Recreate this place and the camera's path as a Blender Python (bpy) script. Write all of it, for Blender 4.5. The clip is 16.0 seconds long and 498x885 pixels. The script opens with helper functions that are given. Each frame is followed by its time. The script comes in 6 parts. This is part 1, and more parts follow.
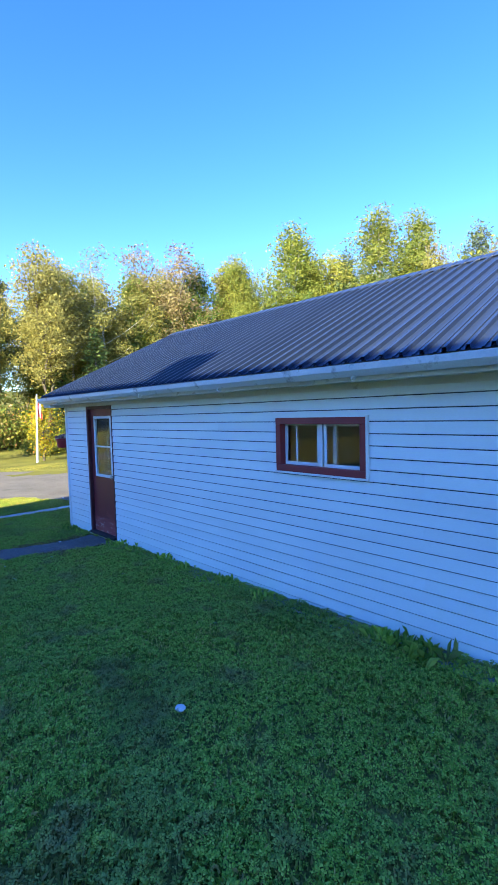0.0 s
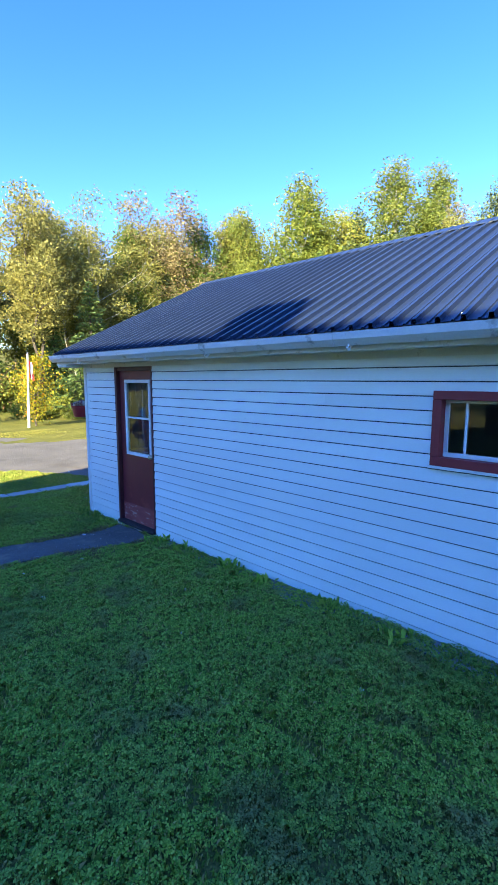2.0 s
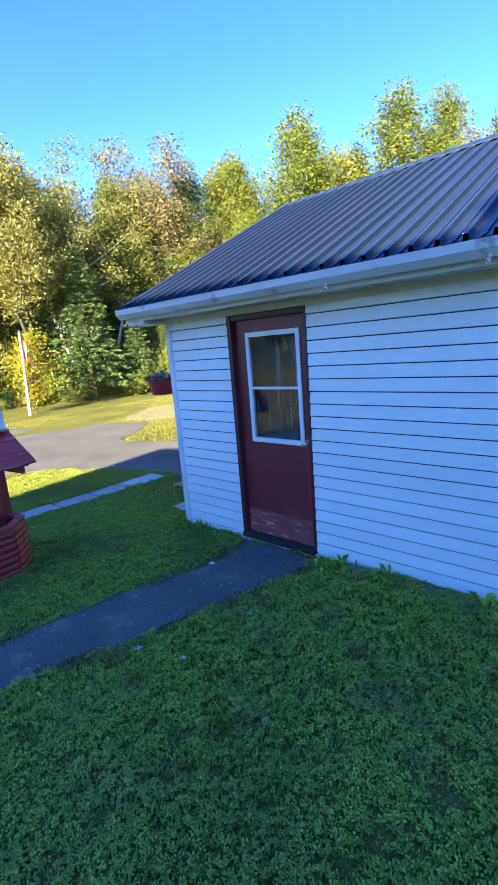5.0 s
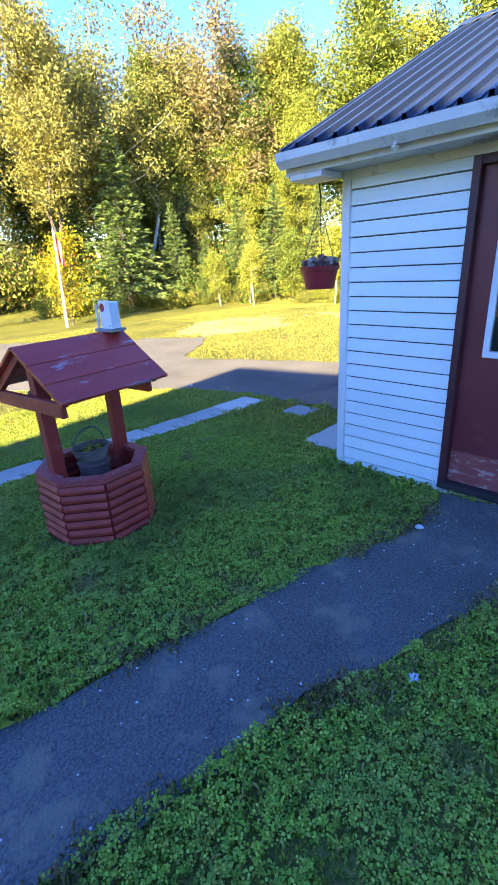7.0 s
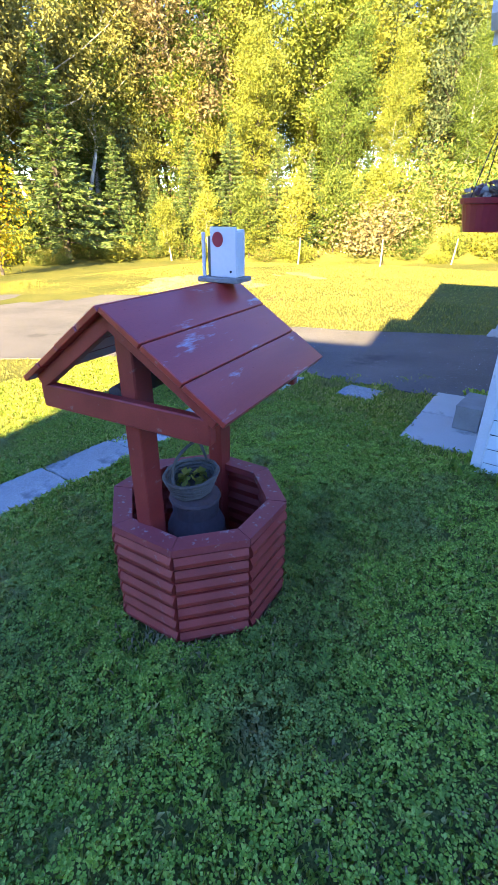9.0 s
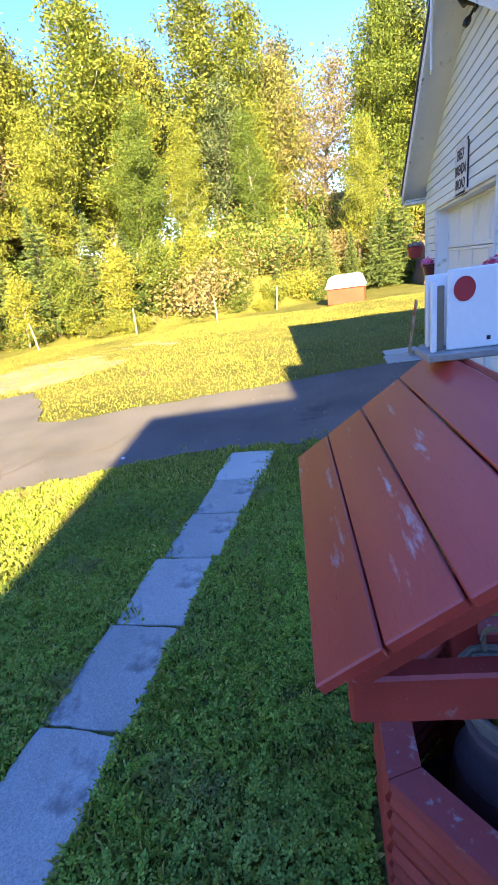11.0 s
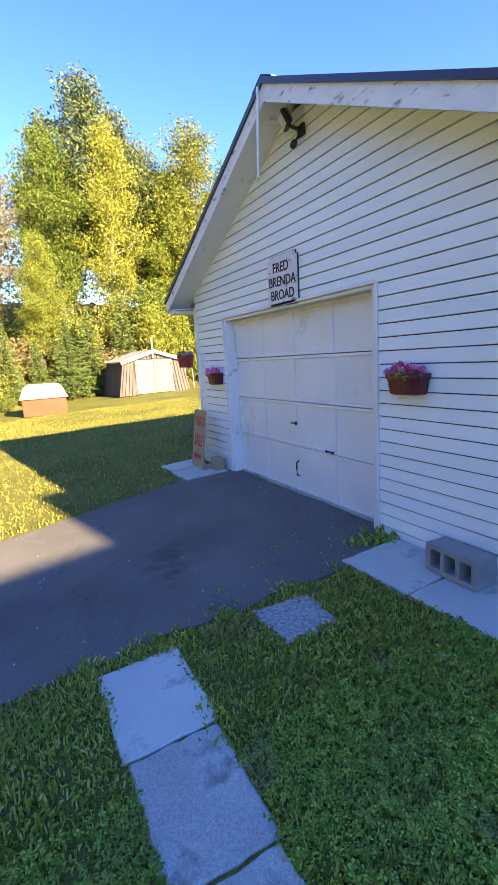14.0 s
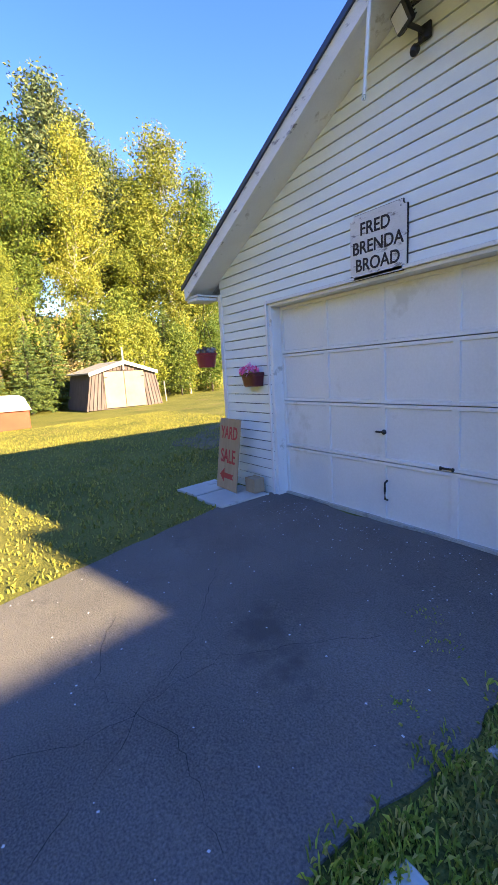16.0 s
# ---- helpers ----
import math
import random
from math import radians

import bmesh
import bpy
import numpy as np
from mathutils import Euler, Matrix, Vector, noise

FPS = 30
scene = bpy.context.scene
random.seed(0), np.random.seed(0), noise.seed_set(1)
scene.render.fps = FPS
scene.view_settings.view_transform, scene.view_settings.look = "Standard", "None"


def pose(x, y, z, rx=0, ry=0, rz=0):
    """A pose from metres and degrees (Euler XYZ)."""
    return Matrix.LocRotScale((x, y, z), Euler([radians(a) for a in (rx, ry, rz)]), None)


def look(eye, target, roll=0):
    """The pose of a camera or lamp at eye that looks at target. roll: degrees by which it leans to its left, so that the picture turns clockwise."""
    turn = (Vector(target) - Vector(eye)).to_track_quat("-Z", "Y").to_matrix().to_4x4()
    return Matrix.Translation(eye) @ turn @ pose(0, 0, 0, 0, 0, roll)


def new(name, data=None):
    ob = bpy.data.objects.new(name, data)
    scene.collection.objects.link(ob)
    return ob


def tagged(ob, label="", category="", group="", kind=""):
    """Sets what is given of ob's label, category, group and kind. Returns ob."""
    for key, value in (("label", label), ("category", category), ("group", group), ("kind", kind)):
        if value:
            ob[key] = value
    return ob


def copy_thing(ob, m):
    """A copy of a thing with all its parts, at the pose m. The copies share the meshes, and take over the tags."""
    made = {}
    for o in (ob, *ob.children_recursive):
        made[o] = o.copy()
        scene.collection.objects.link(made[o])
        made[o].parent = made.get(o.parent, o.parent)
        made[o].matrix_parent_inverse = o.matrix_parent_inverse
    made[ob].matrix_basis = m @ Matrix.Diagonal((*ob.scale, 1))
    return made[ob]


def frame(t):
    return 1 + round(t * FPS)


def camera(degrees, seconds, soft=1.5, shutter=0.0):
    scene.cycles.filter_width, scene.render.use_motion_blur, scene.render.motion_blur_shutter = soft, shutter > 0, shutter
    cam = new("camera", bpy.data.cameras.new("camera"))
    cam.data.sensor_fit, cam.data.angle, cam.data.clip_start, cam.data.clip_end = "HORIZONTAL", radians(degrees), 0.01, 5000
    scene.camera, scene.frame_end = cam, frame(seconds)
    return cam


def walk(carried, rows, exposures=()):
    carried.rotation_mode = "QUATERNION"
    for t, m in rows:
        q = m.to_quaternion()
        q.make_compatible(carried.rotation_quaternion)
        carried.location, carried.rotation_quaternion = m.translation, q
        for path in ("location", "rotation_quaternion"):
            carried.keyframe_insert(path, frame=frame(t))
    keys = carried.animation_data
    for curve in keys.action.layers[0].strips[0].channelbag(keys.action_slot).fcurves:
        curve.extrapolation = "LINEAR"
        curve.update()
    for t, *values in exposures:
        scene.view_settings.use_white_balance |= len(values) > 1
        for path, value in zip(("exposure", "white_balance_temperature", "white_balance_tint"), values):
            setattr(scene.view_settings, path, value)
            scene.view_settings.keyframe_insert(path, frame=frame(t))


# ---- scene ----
PATH = [
    (0, (-3.354, -8.226, 1.943), (-1.963, -6.795, 1.812), -1.5),
    (0.5, (-3.357, -7.793, 1.921), (-1.965, -6.364, 1.775), -0.7),
    (1, (-3.353, -7.35, 1.911), (-1.93, -5.959, 1.712), -1.5),
    (1.5, (-3.245, -6.895, 1.938), (-1.802, -5.532, 1.689), -2.8),
    (2, (-3.175, -6.442, 1.96), (-1.748, -5.068, 1.683), 0.1),
    (2.5, (-3.18, -6.022, 2.026), (-1.764, -4.649, 1.7), 0.4),
    (3, (-3.086, -5.583, 2.041), (-1.676, -4.212, 1.675), -2.7),
    (3.2, (-3.095, -5.387, 2.022), (-1.667, -4.034, 1.662), -3.8),
    (5.3, (-3.11, -3.544, 1.811), (-1.659, -2.234, 1.387), -4.6),
    (5.5, (-3.147, -3.35, 1.789), (-1.707, -2.029, 1.36), -4.8),
    (6, (-3.188, -2.9, 1.746), (-1.8, -1.55, 1.246), -5.3),
    (6.5, (-3.14, -2.449, 1.684), (-1.84, -1.101, 0.981), -5.8),
    (7, (-3.136, -2.007, 1.596), (-1.815, -0.697, 0.864), -3.1),
    (7.5, (-3.104, -1.591, 1.571), (-1.783, -0.323, 0.767), -4.1),
    (8, (-3.032, -1.163, 1.492), (-1.724, 0.079, 0.627), -4.3),
    (8.5, (-3.036, -0.749, 1.452), (-1.671, 0.41, 0.561), 0.0),
    (8.7, (-3.056, -0.568, 1.443), (-1.649, 0.536, 0.547), 0.5),
    (10.8, (-2.797, 1.07, 1.496), (-1.026, 1.628, 0.753), -5.8),
    (11, (-2.704, 1.199, 1.474), (-0.887, 1.665, 0.779), -8.1),
    (11.3, (-2.585, 1.39, 1.475), (-0.721, 1.681, 0.811), -6.7),
    (11.5, (-2.487, 1.52, 1.438), (-0.594, 1.681, 0.813), -6.4),
    (12, (-2.258, 1.876, 1.426), (-0.352, 1.735, 0.837), -4.6),
    (12.5, (-1.958, 2.105, 1.421), (-0.077, 1.693, 0.88), -4.4),
    (13, (-1.602, 2.292, 1.441), (0.252, 1.72, 0.956), -4.6),
    (13.5, (-1.301, 2.518, 1.422), (0.511, 1.778, 1.012), -3.9),
    (14, (-0.992, 2.642, 1.453), (0.738, 1.71, 1.081), -3.6),
    (14.5, (-0.594, 2.661, 1.426), (1.116, 1.679, 1.092), -4.8),
    (15, (-0.214, 2.767, 1.384), (1.468, 1.73, 1.073), -3.7),
    (15.5, (0.176, 2.888, 1.347), (1.797, 1.756, 1.047), -3.5),
    (16, (0.571, 2.906, 1.278), (2.209, 1.802, 0.968), -3.3),
]
cam = camera(57.9, 16.0, soft=1.0)
walk(cam, [(t, look(eye, target, roll)) for t, eye, target, roll in PATH],
     exposures=[(0.0, 2.34, 6250, -4), (3.0, 2.36, 6300, -4), (5.5, 2.41, 6600, -3), (7.0, 2.84, 7450, -1), (8.5, 3.02, 8200, 1), (11.0, 2.66, 8000, 2), (12.5, 2.58, 7950, 3), (16.0, 2.42, 7950, 4)])
# ---- sun and sky ----
SUN = Vector((-8.5, -2.7, 3.91)).normalized()
world = bpy.data.worlds.new("sky")
scene.world = world
world.use_nodes = True
wn = world.node_tree.nodes
sky = wn.new("ShaderNodeTexSky")
sky.sky_type = "NISHITA"
sky.sun_disc = False
sky.sun_elevation = math.asin(SUN.z)
sky.sun_rotation = math.atan2(SUN.x, SUN.y)
sky.altitude = 300
sky.air_density = 1.0
sky.dust_density = 0.0
sky.ozone_density = 3.25
wn["Background"].inputs["Strength"].default_value = 0.132
deep = wn.new("ShaderNodeHueSaturation")
deep.inputs["Saturation"].default_value = 1.27
deep.inputs["Hue"].default_value = 0.526
world.node_tree.links.new(sky.outputs[0], deep.inputs["Color"])
world.node_tree.links.new(deep.outputs[0], wn["Background"].inputs["Color"])
sun = bpy.data.lights.new("sun", "SUN")
sun.energy = 5.0
sun.angle = radians(0.45)
sun.color = (1.0, 0.84, 0.58)
new("sun", sun).matrix_world = look(SUN * 60, (0, 0, 0))
# ---- materials ----
def surface(name, c1, c2, scale=3.0, fine=60.0, rough=0.6, bump=0.2, depth=0.004, metal=0.0, vary=0.0, grain=0.35,
            stretch=(1, 1, 1), cracks=0.0, stain=None, stain_amount=0.0, stain_scale=1.5, island=0.0, spec=0.5, rough_var=0.1):
    """Two colours mixed by broad and fine noise, with fine relief, optional stains and a change from piece to piece."""
    m = bpy.data.materials.new(name)
    m.use_nodes = True
    n, l = m.node_tree.nodes, m.node_tree.links
    bsdf = n["Principled BSDF"]
    co = n.new("ShaderNodeTexCoord")
    mp = n.new("ShaderNodeMapping")
    mp.inputs["Scale"].default_value = stretch
    l.new(co.outputs["Object"], mp.inputs["Vector"])
    big, small = n.new("ShaderNodeTexNoise"), n.new("ShaderNodeTexNoise")
    big.inputs["Scale"].default_value, big.inputs["Detail"].default_value = scale, 5
    small.inputs["Scale"].default_value, small.inputs["Detail"].default_value = fine, 4
    for t in (big, small):
        l.new(mp.outputs[0], t.inputs["Vector"])
    mixf = n.new("ShaderNodeMix")
    mixf.inputs[0].default_value = grain
    l.new(big.outputs["Fac"], mixf.inputs[2])
    l.new(small.outputs["Fac"], mixf.inputs[3])
    ramp = n.new("ShaderNodeValToRGB")
    ramp.color_ramp.elements[0].position, ramp.color_ramp.elements[1].position = 0.32, 0.68
    ramp.color_ramp.elements[0].color, ramp.color_ramp.elements[1].color = (*c1, 1), (*c2, 1)
    l.new(mixf.outputs[0], ramp.inputs[0])
    colour = ramp.outputs[0]
    if stain:
        st = n.new("ShaderNodeTexNoise")
        st.inputs["Scale"].default_value, st.inputs["Detail"].default_value = stain_scale, 8
        st.inputs["Roughness"].default_value = 0.65
        l.new(mp.outputs[0], st.inputs["Vector"])
        sr = n.new("ShaderNodeValToRGB")
        sr.color_ramp.elements[0].position = 0.62 - 0.2 * stain_amount
        sr.color_ramp.elements[1].position = 0.70 - 0.2 * stain_amount
        l.new(st.outputs["Fac"], sr.inputs[0])
        mx = n.new("ShaderNodeMix")
        mx.data_type = "RGBA"
        l.new(sr.outputs[0], mx.inputs[0])
        l.new(colour, mx.inputs[6])
        mx.inputs[7].default_value = (*stain, 1)
        colour = mx.outputs[2]
    if cracks:
        warp = n.new("ShaderNodeMix")
        warp.data_type = "VECTOR"
        warp.inputs[0].default_value = 0.12
        l.new(mp.outputs[0], warp.inputs[4])
        l.new(big.outputs["Color"], warp.inputs[5])
        vo = n.new("ShaderNodeTexVoronoi")
        vo.feature = "DISTANCE_TO_EDGE"
        vo.inputs["Scale"].default_value = cracks
        l.new(warp.outputs[1], vo.inputs["Vector"])
        cr = n.new("ShaderNodeMapRange")
        cr.inputs[1].default_value, cr.inputs[2].default_value = 0.0, 0.018
        cr.inputs[3].default_value, cr.inputs[4].default_value = 0.6, 0.0
        l.new(vo.outputs["Distance"], cr.inputs[0])
        mk = n.new("ShaderNodeMath")
        mk.operation = "MULTIPLY"
        l.new(cr.outputs[0], mk.inputs[0])
        l.new(big.outputs["Fac"], mk.inputs[1])
        dk = n.new("ShaderNodeMix")
        dk.data_type = "RGBA"
        l.new(mk.outputs[0], dk.inputs[0])
        l.new(colour, dk.inputs[6])
        dk.inputs[7].default_value = (0.018, 0.018, 0.018, 1)
        colour = dk.outputs[2]
    if vary or island:
        hsv = n.new("ShaderNodeHueSaturation")
        src = None
        if vary:
            src = n.new("ShaderNodeObjectInfo").outputs["Random"]
            amount = vary
        else:
            src = n.new("ShaderNodeNewGeometry").outputs["Random Per Island"]
            amount = island
        mr = n.new("ShaderNodeMapRange")
        mr.inputs[3].default_value, mr.inputs[4].default_value = 1 - amount, 1 + amount
        l.new(src, mr.inputs[0])
        l.new(mr.outputs[0], hsv.inputs["Value"])
        l.new(colour, hsv.inputs["Color"])
        colour = hsv.outputs[0]
    l.new(colour, bsdf.inputs["Base Color"])
    bsdf.inputs["Metallic"].default_value = metal
    bsdf.inputs["Specular IOR Level"].default_value = spec
    rr = n.new("ShaderNodeMapRange")
    rr.inputs[3].default_value, rr.inputs[4].default_value = max(0, rough - rough_var), min(1, rough + rough_var)
    l.new(small.outputs["Fac"], rr.inputs[0])
    l.new(rr.outputs[0], bsdf.inputs["Roughness"])
    if bump:
        b = n.new("ShaderNodeBump")
        b.inputs["Strength"].default_value, b.inputs["Distance"].default_value = bump, depth
        l.new(mixf.outputs[0], b.inputs["Height"])
        l.new(b.outputs[0], bsdf.inputs["Normal"])
    return m


def leafy(name, stops, through_light=0.35, tree_hue=0.03, rough=0.55, gain=1.45, patch=None):
    """Leaf colour from a ramp over the leaves, shifted a little from plant to plant, with light coming through."""
    m = bpy.data.materials.new(name)
    m.use_nodes = True
    n, l = m.node_tree.nodes, m.node_tree.links
    bsdf, out = n["Principled BSDF"], n["Material Output"]
    geo, info = n.new("ShaderNodeNewGeometry"), n.new("ShaderNodeObjectInfo")
    ramp = n.new("ShaderNodeValToRGB")
    r = ramp.color_ramp
    while len(r.elements) < len(stops):
        r.elements.new(0.5)
    for e, (p, c) in zip(r.elements, stops):
        e.position, e.color = p, (*(min(v * gain, 0.8) for v in c), 1)
    l.new(geo.outputs["Random Per Island"], ramp.inputs[0])
    hsv = n.new("ShaderNodeHueSaturation")
    mh, mv = n.new("ShaderNodeMapRange"), n.new("ShaderNodeMapRange")
    mh.inputs[3].default_value, mh.inputs[4].default_value = 0.5 - tree_hue, 0.5 + tree_hue
    mv.inputs[3].default_value, mv.inputs[4].default_value = 1.2, 0.8
    l.new(info.outputs["Random"], mh.inputs[0])
    l.new(info.outputs["Random"], mv.inputs[0])
    l.new(mh.outputs[0], hsv.inputs["Hue"])
    l.new(mv.outputs[0], hsv.inputs["Value"])
    l.new(ramp.outputs[0], hsv.inputs["Color"])
    tone = hsv.outputs[0]
    if patch:
        # drier and lusher patches of the lawn
        co = n.new("ShaderNodeTexCoord")
        for size_, lo_, hi_, col_, most_ in ((1.1, 0.50, 0.72, patch, 0.62), (2.7, 0.56, 0.70, (0.33, 0.235, 0.125), 0.6), (0.6, 0.50, 0.66, (0.10, 0.17, 0.035), 0.5)):
            ns, rg, mx = n.new("ShaderNodeTexNoise"), n.new("ShaderNodeMapRange"), n.new("ShaderNodeMix")
            ns.inputs["Scale"].default_value, ns.inputs["Detail"].default_value = size_, 5
            l.new(co.outputs["Object"], ns.inputs["Vector"])
            rg.inputs[1].default_value, rg.inputs[2].default_value, rg.inputs[4].default_value = lo_, hi_, most_
            l.new(ns.outputs["Fac"], rg.inputs[0])
            mx.data_type = "RGBA"
            l.new(rg.outputs[0], mx.inputs[0])
            l.new(tone, mx.inputs[6])
            mx.inputs[7].default_value = (*col_, 1)
            tone = mx.outputs[2]
    l.new(tone, bsdf.inputs["Base Color"])
    bsdf.inputs["Roughness"].default_value = rough
    bsdf.inputs["Specular IOR Level"].default_value = 0.22
    tr = n.new("ShaderNodeBsdfTranslucent")
    l.new(tone, tr.inputs["Color"])
    mix = n.new("ShaderNodeMixShader")
    mix.inputs[0].default_value = through_light
    l.new(bsdf.outputs[0], mix.inputs[1])
    l.new(tr.outputs[0], mix.inputs[2])
    l.new(mix.outputs[0], out.inputs[0])
    return m


def glass_mat(name, tint=(0.75, 0.8, 0.82), rough=0.02):
    m = bpy.data.materials.new(name)
    m.use_nodes = True
    b = m.node_tree.nodes["Principled BSDF"]
    b.inputs["Base Color"].default_value = (*tint, 1)
    b.inputs["Roughness"].default_value = rough
    b.inputs["Transmission Weight"].default_value = 1.0
    b.inputs["IOR"].default_value = 1.45
    return m


SIDING = surface("white_vinyl_siding", (0.75, 0.80, 0.78), (0.83, 0.88, 0.855), 0.9, 40, 0.40, 0.12, 0.002, vary=0.03, stretch=(1, 1, 3),
                 stain=(0.66, 0.69, 0.66), stain_amount=-0.25, stain_scale=5)
TRIM = surface("white_trim_paint", (0.70, 0.70, 0.67), (0.82, 0.82, 0.80), 3, 80, 0.45, 0.15, 0.002, stain=(0.5, 0.48, 0.43), stain_amount=0.12, stain_scale=6)
PEELING = surface("peeling_white_paint", (0.70, 0.70, 0.68), (0.82, 0.82, 0.79), 4, 60, 0.6, 0.3, 0.003, stretch=(1.3, 2, 3.2),
                  stain=(0.20, 0.19, 0.21), stain_amount=0.2, stain_scale=4.5)
SOFFIT = surface("soffit_board", (0.55, 0.55, 0.52), (0.72, 0.72, 0.69), 2, 50, 0.6, 0.2, 0.002, stain=(0.40, 0.37, 0.32), stain_amount=0.35, stain_scale=4)
ROOF = surface("navy_metal_roofing", (0.015, 0.024, 0.055), (0.024, 0.035, 0.074), 0.8, 25, 0.36, 0.05, 0.002, vary=0.05, spec=0.6)
GUTTER = surface("white_gutter_enamel", (0.66, 0.67, 0.68), (0.80, 0.81, 0.82), 2, 60, 0.35, 0.08, 0.001, stain=(0.42, 0.41, 0.40), stain_amount=0.2, stain_scale=5)
DOOR_RED = surface("oxblood_door_paint", (0.15, 0.020, 0.026), (0.21, 0.032, 0.036), 2, 50, 0.42, 0.15, 0.002,
                   stain=(0.26, 0.045, 0.045), stain_amount=0.15, stain_scale=2.2)
FRAME_RED = surface("dark_frame_paint", (0.055, 0.012, 0.018), (0.095, 0.020, 0.026), 3, 60, 0.5, 0.2, 0.002)
SCUFFED = surface("scuffed_red_paint", (0.24, 0.045, 0.042), (0.36, 0.085, 0.075), 5, 60, 0.6, 0.3, 0.003, stretch=(1, 1, 3), stain=(0.46, 0.27, 0.23), stain_amount=0.3, stain_scale=10)
TRIM_RED = surface("red_window_paint", (0.20, 0.022, 0.028), (0.28, 0.036, 0.040), 3, 60, 0.5, 0.2, 0.002)
WELL_RED = surface("weathered_red_paint", (0.25, 0.024, 0.018), (0.41, 0.050, 0.038), 2.5, 60, 0.5, 0.3, 0.003, stretch=(1, 3, 3), vary=0.08,
                   stain=(0.36, 0.20, 0.19), stain_amount=-0.05, stain_scale=6)
WELL_ROOF = surface("faded_red_roof_paint", (0.40, 0.036, 0.028), (0.53, 0.064, 0.044), 2, 60, 0.32, 0.25, 0.002, stretch=(1, 5, 5), vary=0.07,
                    stain=(0.46, 0.33, 0.36), stain_amount=0.08, stain_scale=3.0)
WELL_CAP = surface("worn_red_cap_paint", (0.32, 0.045, 0.045), (0.42, 0.075, 0.07), 4, 70, 0.6, 0.35, 0.004, stain=(0.40, 0.28, 0.27), stain_amount=0.2, stain_scale=22)
CONCRETE = surface("concrete", (0.23, 0.228, 0.205), (0.50, 0.49, 0.45), 2.5, 150, 0.85, 0.7, 0.006, grain=0.62, vary=0.09, stain=(0.20, 0.20, 0.185), stain_amount=0.3, stain_scale=4)
PADCON = surface("smooth_concrete", (0.42, 0.415, 0.375), (0.55, 0.54, 0.49), 1.5, 90, 0.85, 0.3, 0.003, vary=0.06, stain=(0.32, 0.31, 0.275), stain_amount=0.2, stain_scale=3)
PEBBLE = surface("exposed_aggregate", (0.10, 0.10, 0.10), (0.52, 0.52, 0.51), 55, 130, 0.85, 1.0, 0.012, grain=0.45)
BLOCK = surface("cinder_block", (0.22, 0.21, 0.19), (0.33, 0.315, 0.29), 6, 120, 0.95, 0.8, 0.006)
ASPHALT = surface("old_asphalt", (0.045, 0.045, 0.044), (0.190, 0.186, 0.176), 1.6, 90, 0.9, 1.0, 0.022, stain=(0.21, 0.185, 0.145), stain_amount=0.34, stain_scale=3.2, grain=0.74)
DRIVE = surface("driveway_asphalt", (0.062, 0.057, 0.052), (0.225, 0.200, 0.178), 1.1, 110, 0.9, 1.0, 0.016, stain=(0.085, 0.077, 0.07), stain_amount=0.1, stain_scale=0.9, grain=0.66)
WORN = surface("worn_brown_turf", (0.085, 0.065, 0.032), (0.16, 0.125, 0.06), 3, 40, 0.95, 0.8, 0.02)
DIRT = surface("pale_dirt", (0.20, 0.165, 0.105), (0.31, 0.26, 0.185), 2, 60, 0.95, 0.6, 0.01)
CRACK = surface("sandy_crack", (0.13, 0.105, 0.075), (0.21, 0.17, 0.125), 4, 60, 0.95, 0.4, 0.004)
LAWN = surface("lawn_soil_and_grass", (0.055, 0.072, 0.018), (0.27, 0.24, 0.06), 0.7, 70, 0.95, 1.0, 0.03, stain=(0.20, 0.155, 0.06), stain_amount=0.12, stain_scale=0.6, grain=0.6, spec=0.1)
GRAVEL = surface("grey_gravel", (0.10, 0.10, 0.10), (0.32, 0.31, 0.30), 30, 90, 0.9, 1.0, 0.015)
DARK = surface("dark_interior", (0.012, 0.013, 0.015), (0.022, 0.023, 0.026), 2, 30, 0.8, 0.0)
WALLIN = surface("bare_inner_wall", (0.06, 0.065, 0.08), (0.10, 0.11, 0.13), 2, 30, 0.9, 0.1)
BLACK = surface("black_plastic", (0.010, 0.010, 0.011), (0.020, 0.020, 0.021), 5, 80, 0.45, 0.1)
METAL = surface("brushed_metal", (0.45, 0.44, 0.42), (0.62, 0.61, 0.58), 5, 90, 0.28, 0.1, 0.001, metal=1.0)
GREYWOOD = surface("weathered_grey_wood", (0.20, 0.18, 0.16), (0.36, 0.33, 0.30), 4, 60, 0.85, 0.5, 0.004, stretch=(1, 1, 6), vary=0.12)
SHEDWALL = surface("faded_shed_siding", (0.075, 0.055, 0.058), (0.15, 0.11, 0.105), 3, 40, 0.8, 0.3, 0.004, stretch=(4, 4, 0.5), vary=0.15)
WICKER = surface("grey_wicker", (0.085, 0.075, 0.065), (0.19, 0.17, 0.15), 6, 80, 0.85, 0.5, 0.004)
CREAM = surface("cream_board_paint", (0.22, 0.18, 0.125), (0.31, 0.26, 0.185), 2, 50, 0.7, 0.2, 0.003, vary=0.05)
PLY = surface("bare_plywood", (0.34, 0.235, 0.14), (0.46, 0.335, 0.21), 4, 60, 0.8, 0.25, 0.002, stretch=(5, 5, 0.7))
BARK = surface("brown_bark", (0.055, 0.042, 0.033), (0.12, 0.095, 0.075), 8, 50, 0.95, 0.9, 0.02, stretch=(1, 1, 0.3))
BIRCH = surface("pale_birch_bark", (0.30, 0.28, 0.25), (0.60, 0.57, 0.52), 5, 30, 0.85, 0.4, 0.008, stretch=(1, 1, 4), stain=(0.06, 0.05, 0.045), stain_amount=0.3, stain_scale=5)
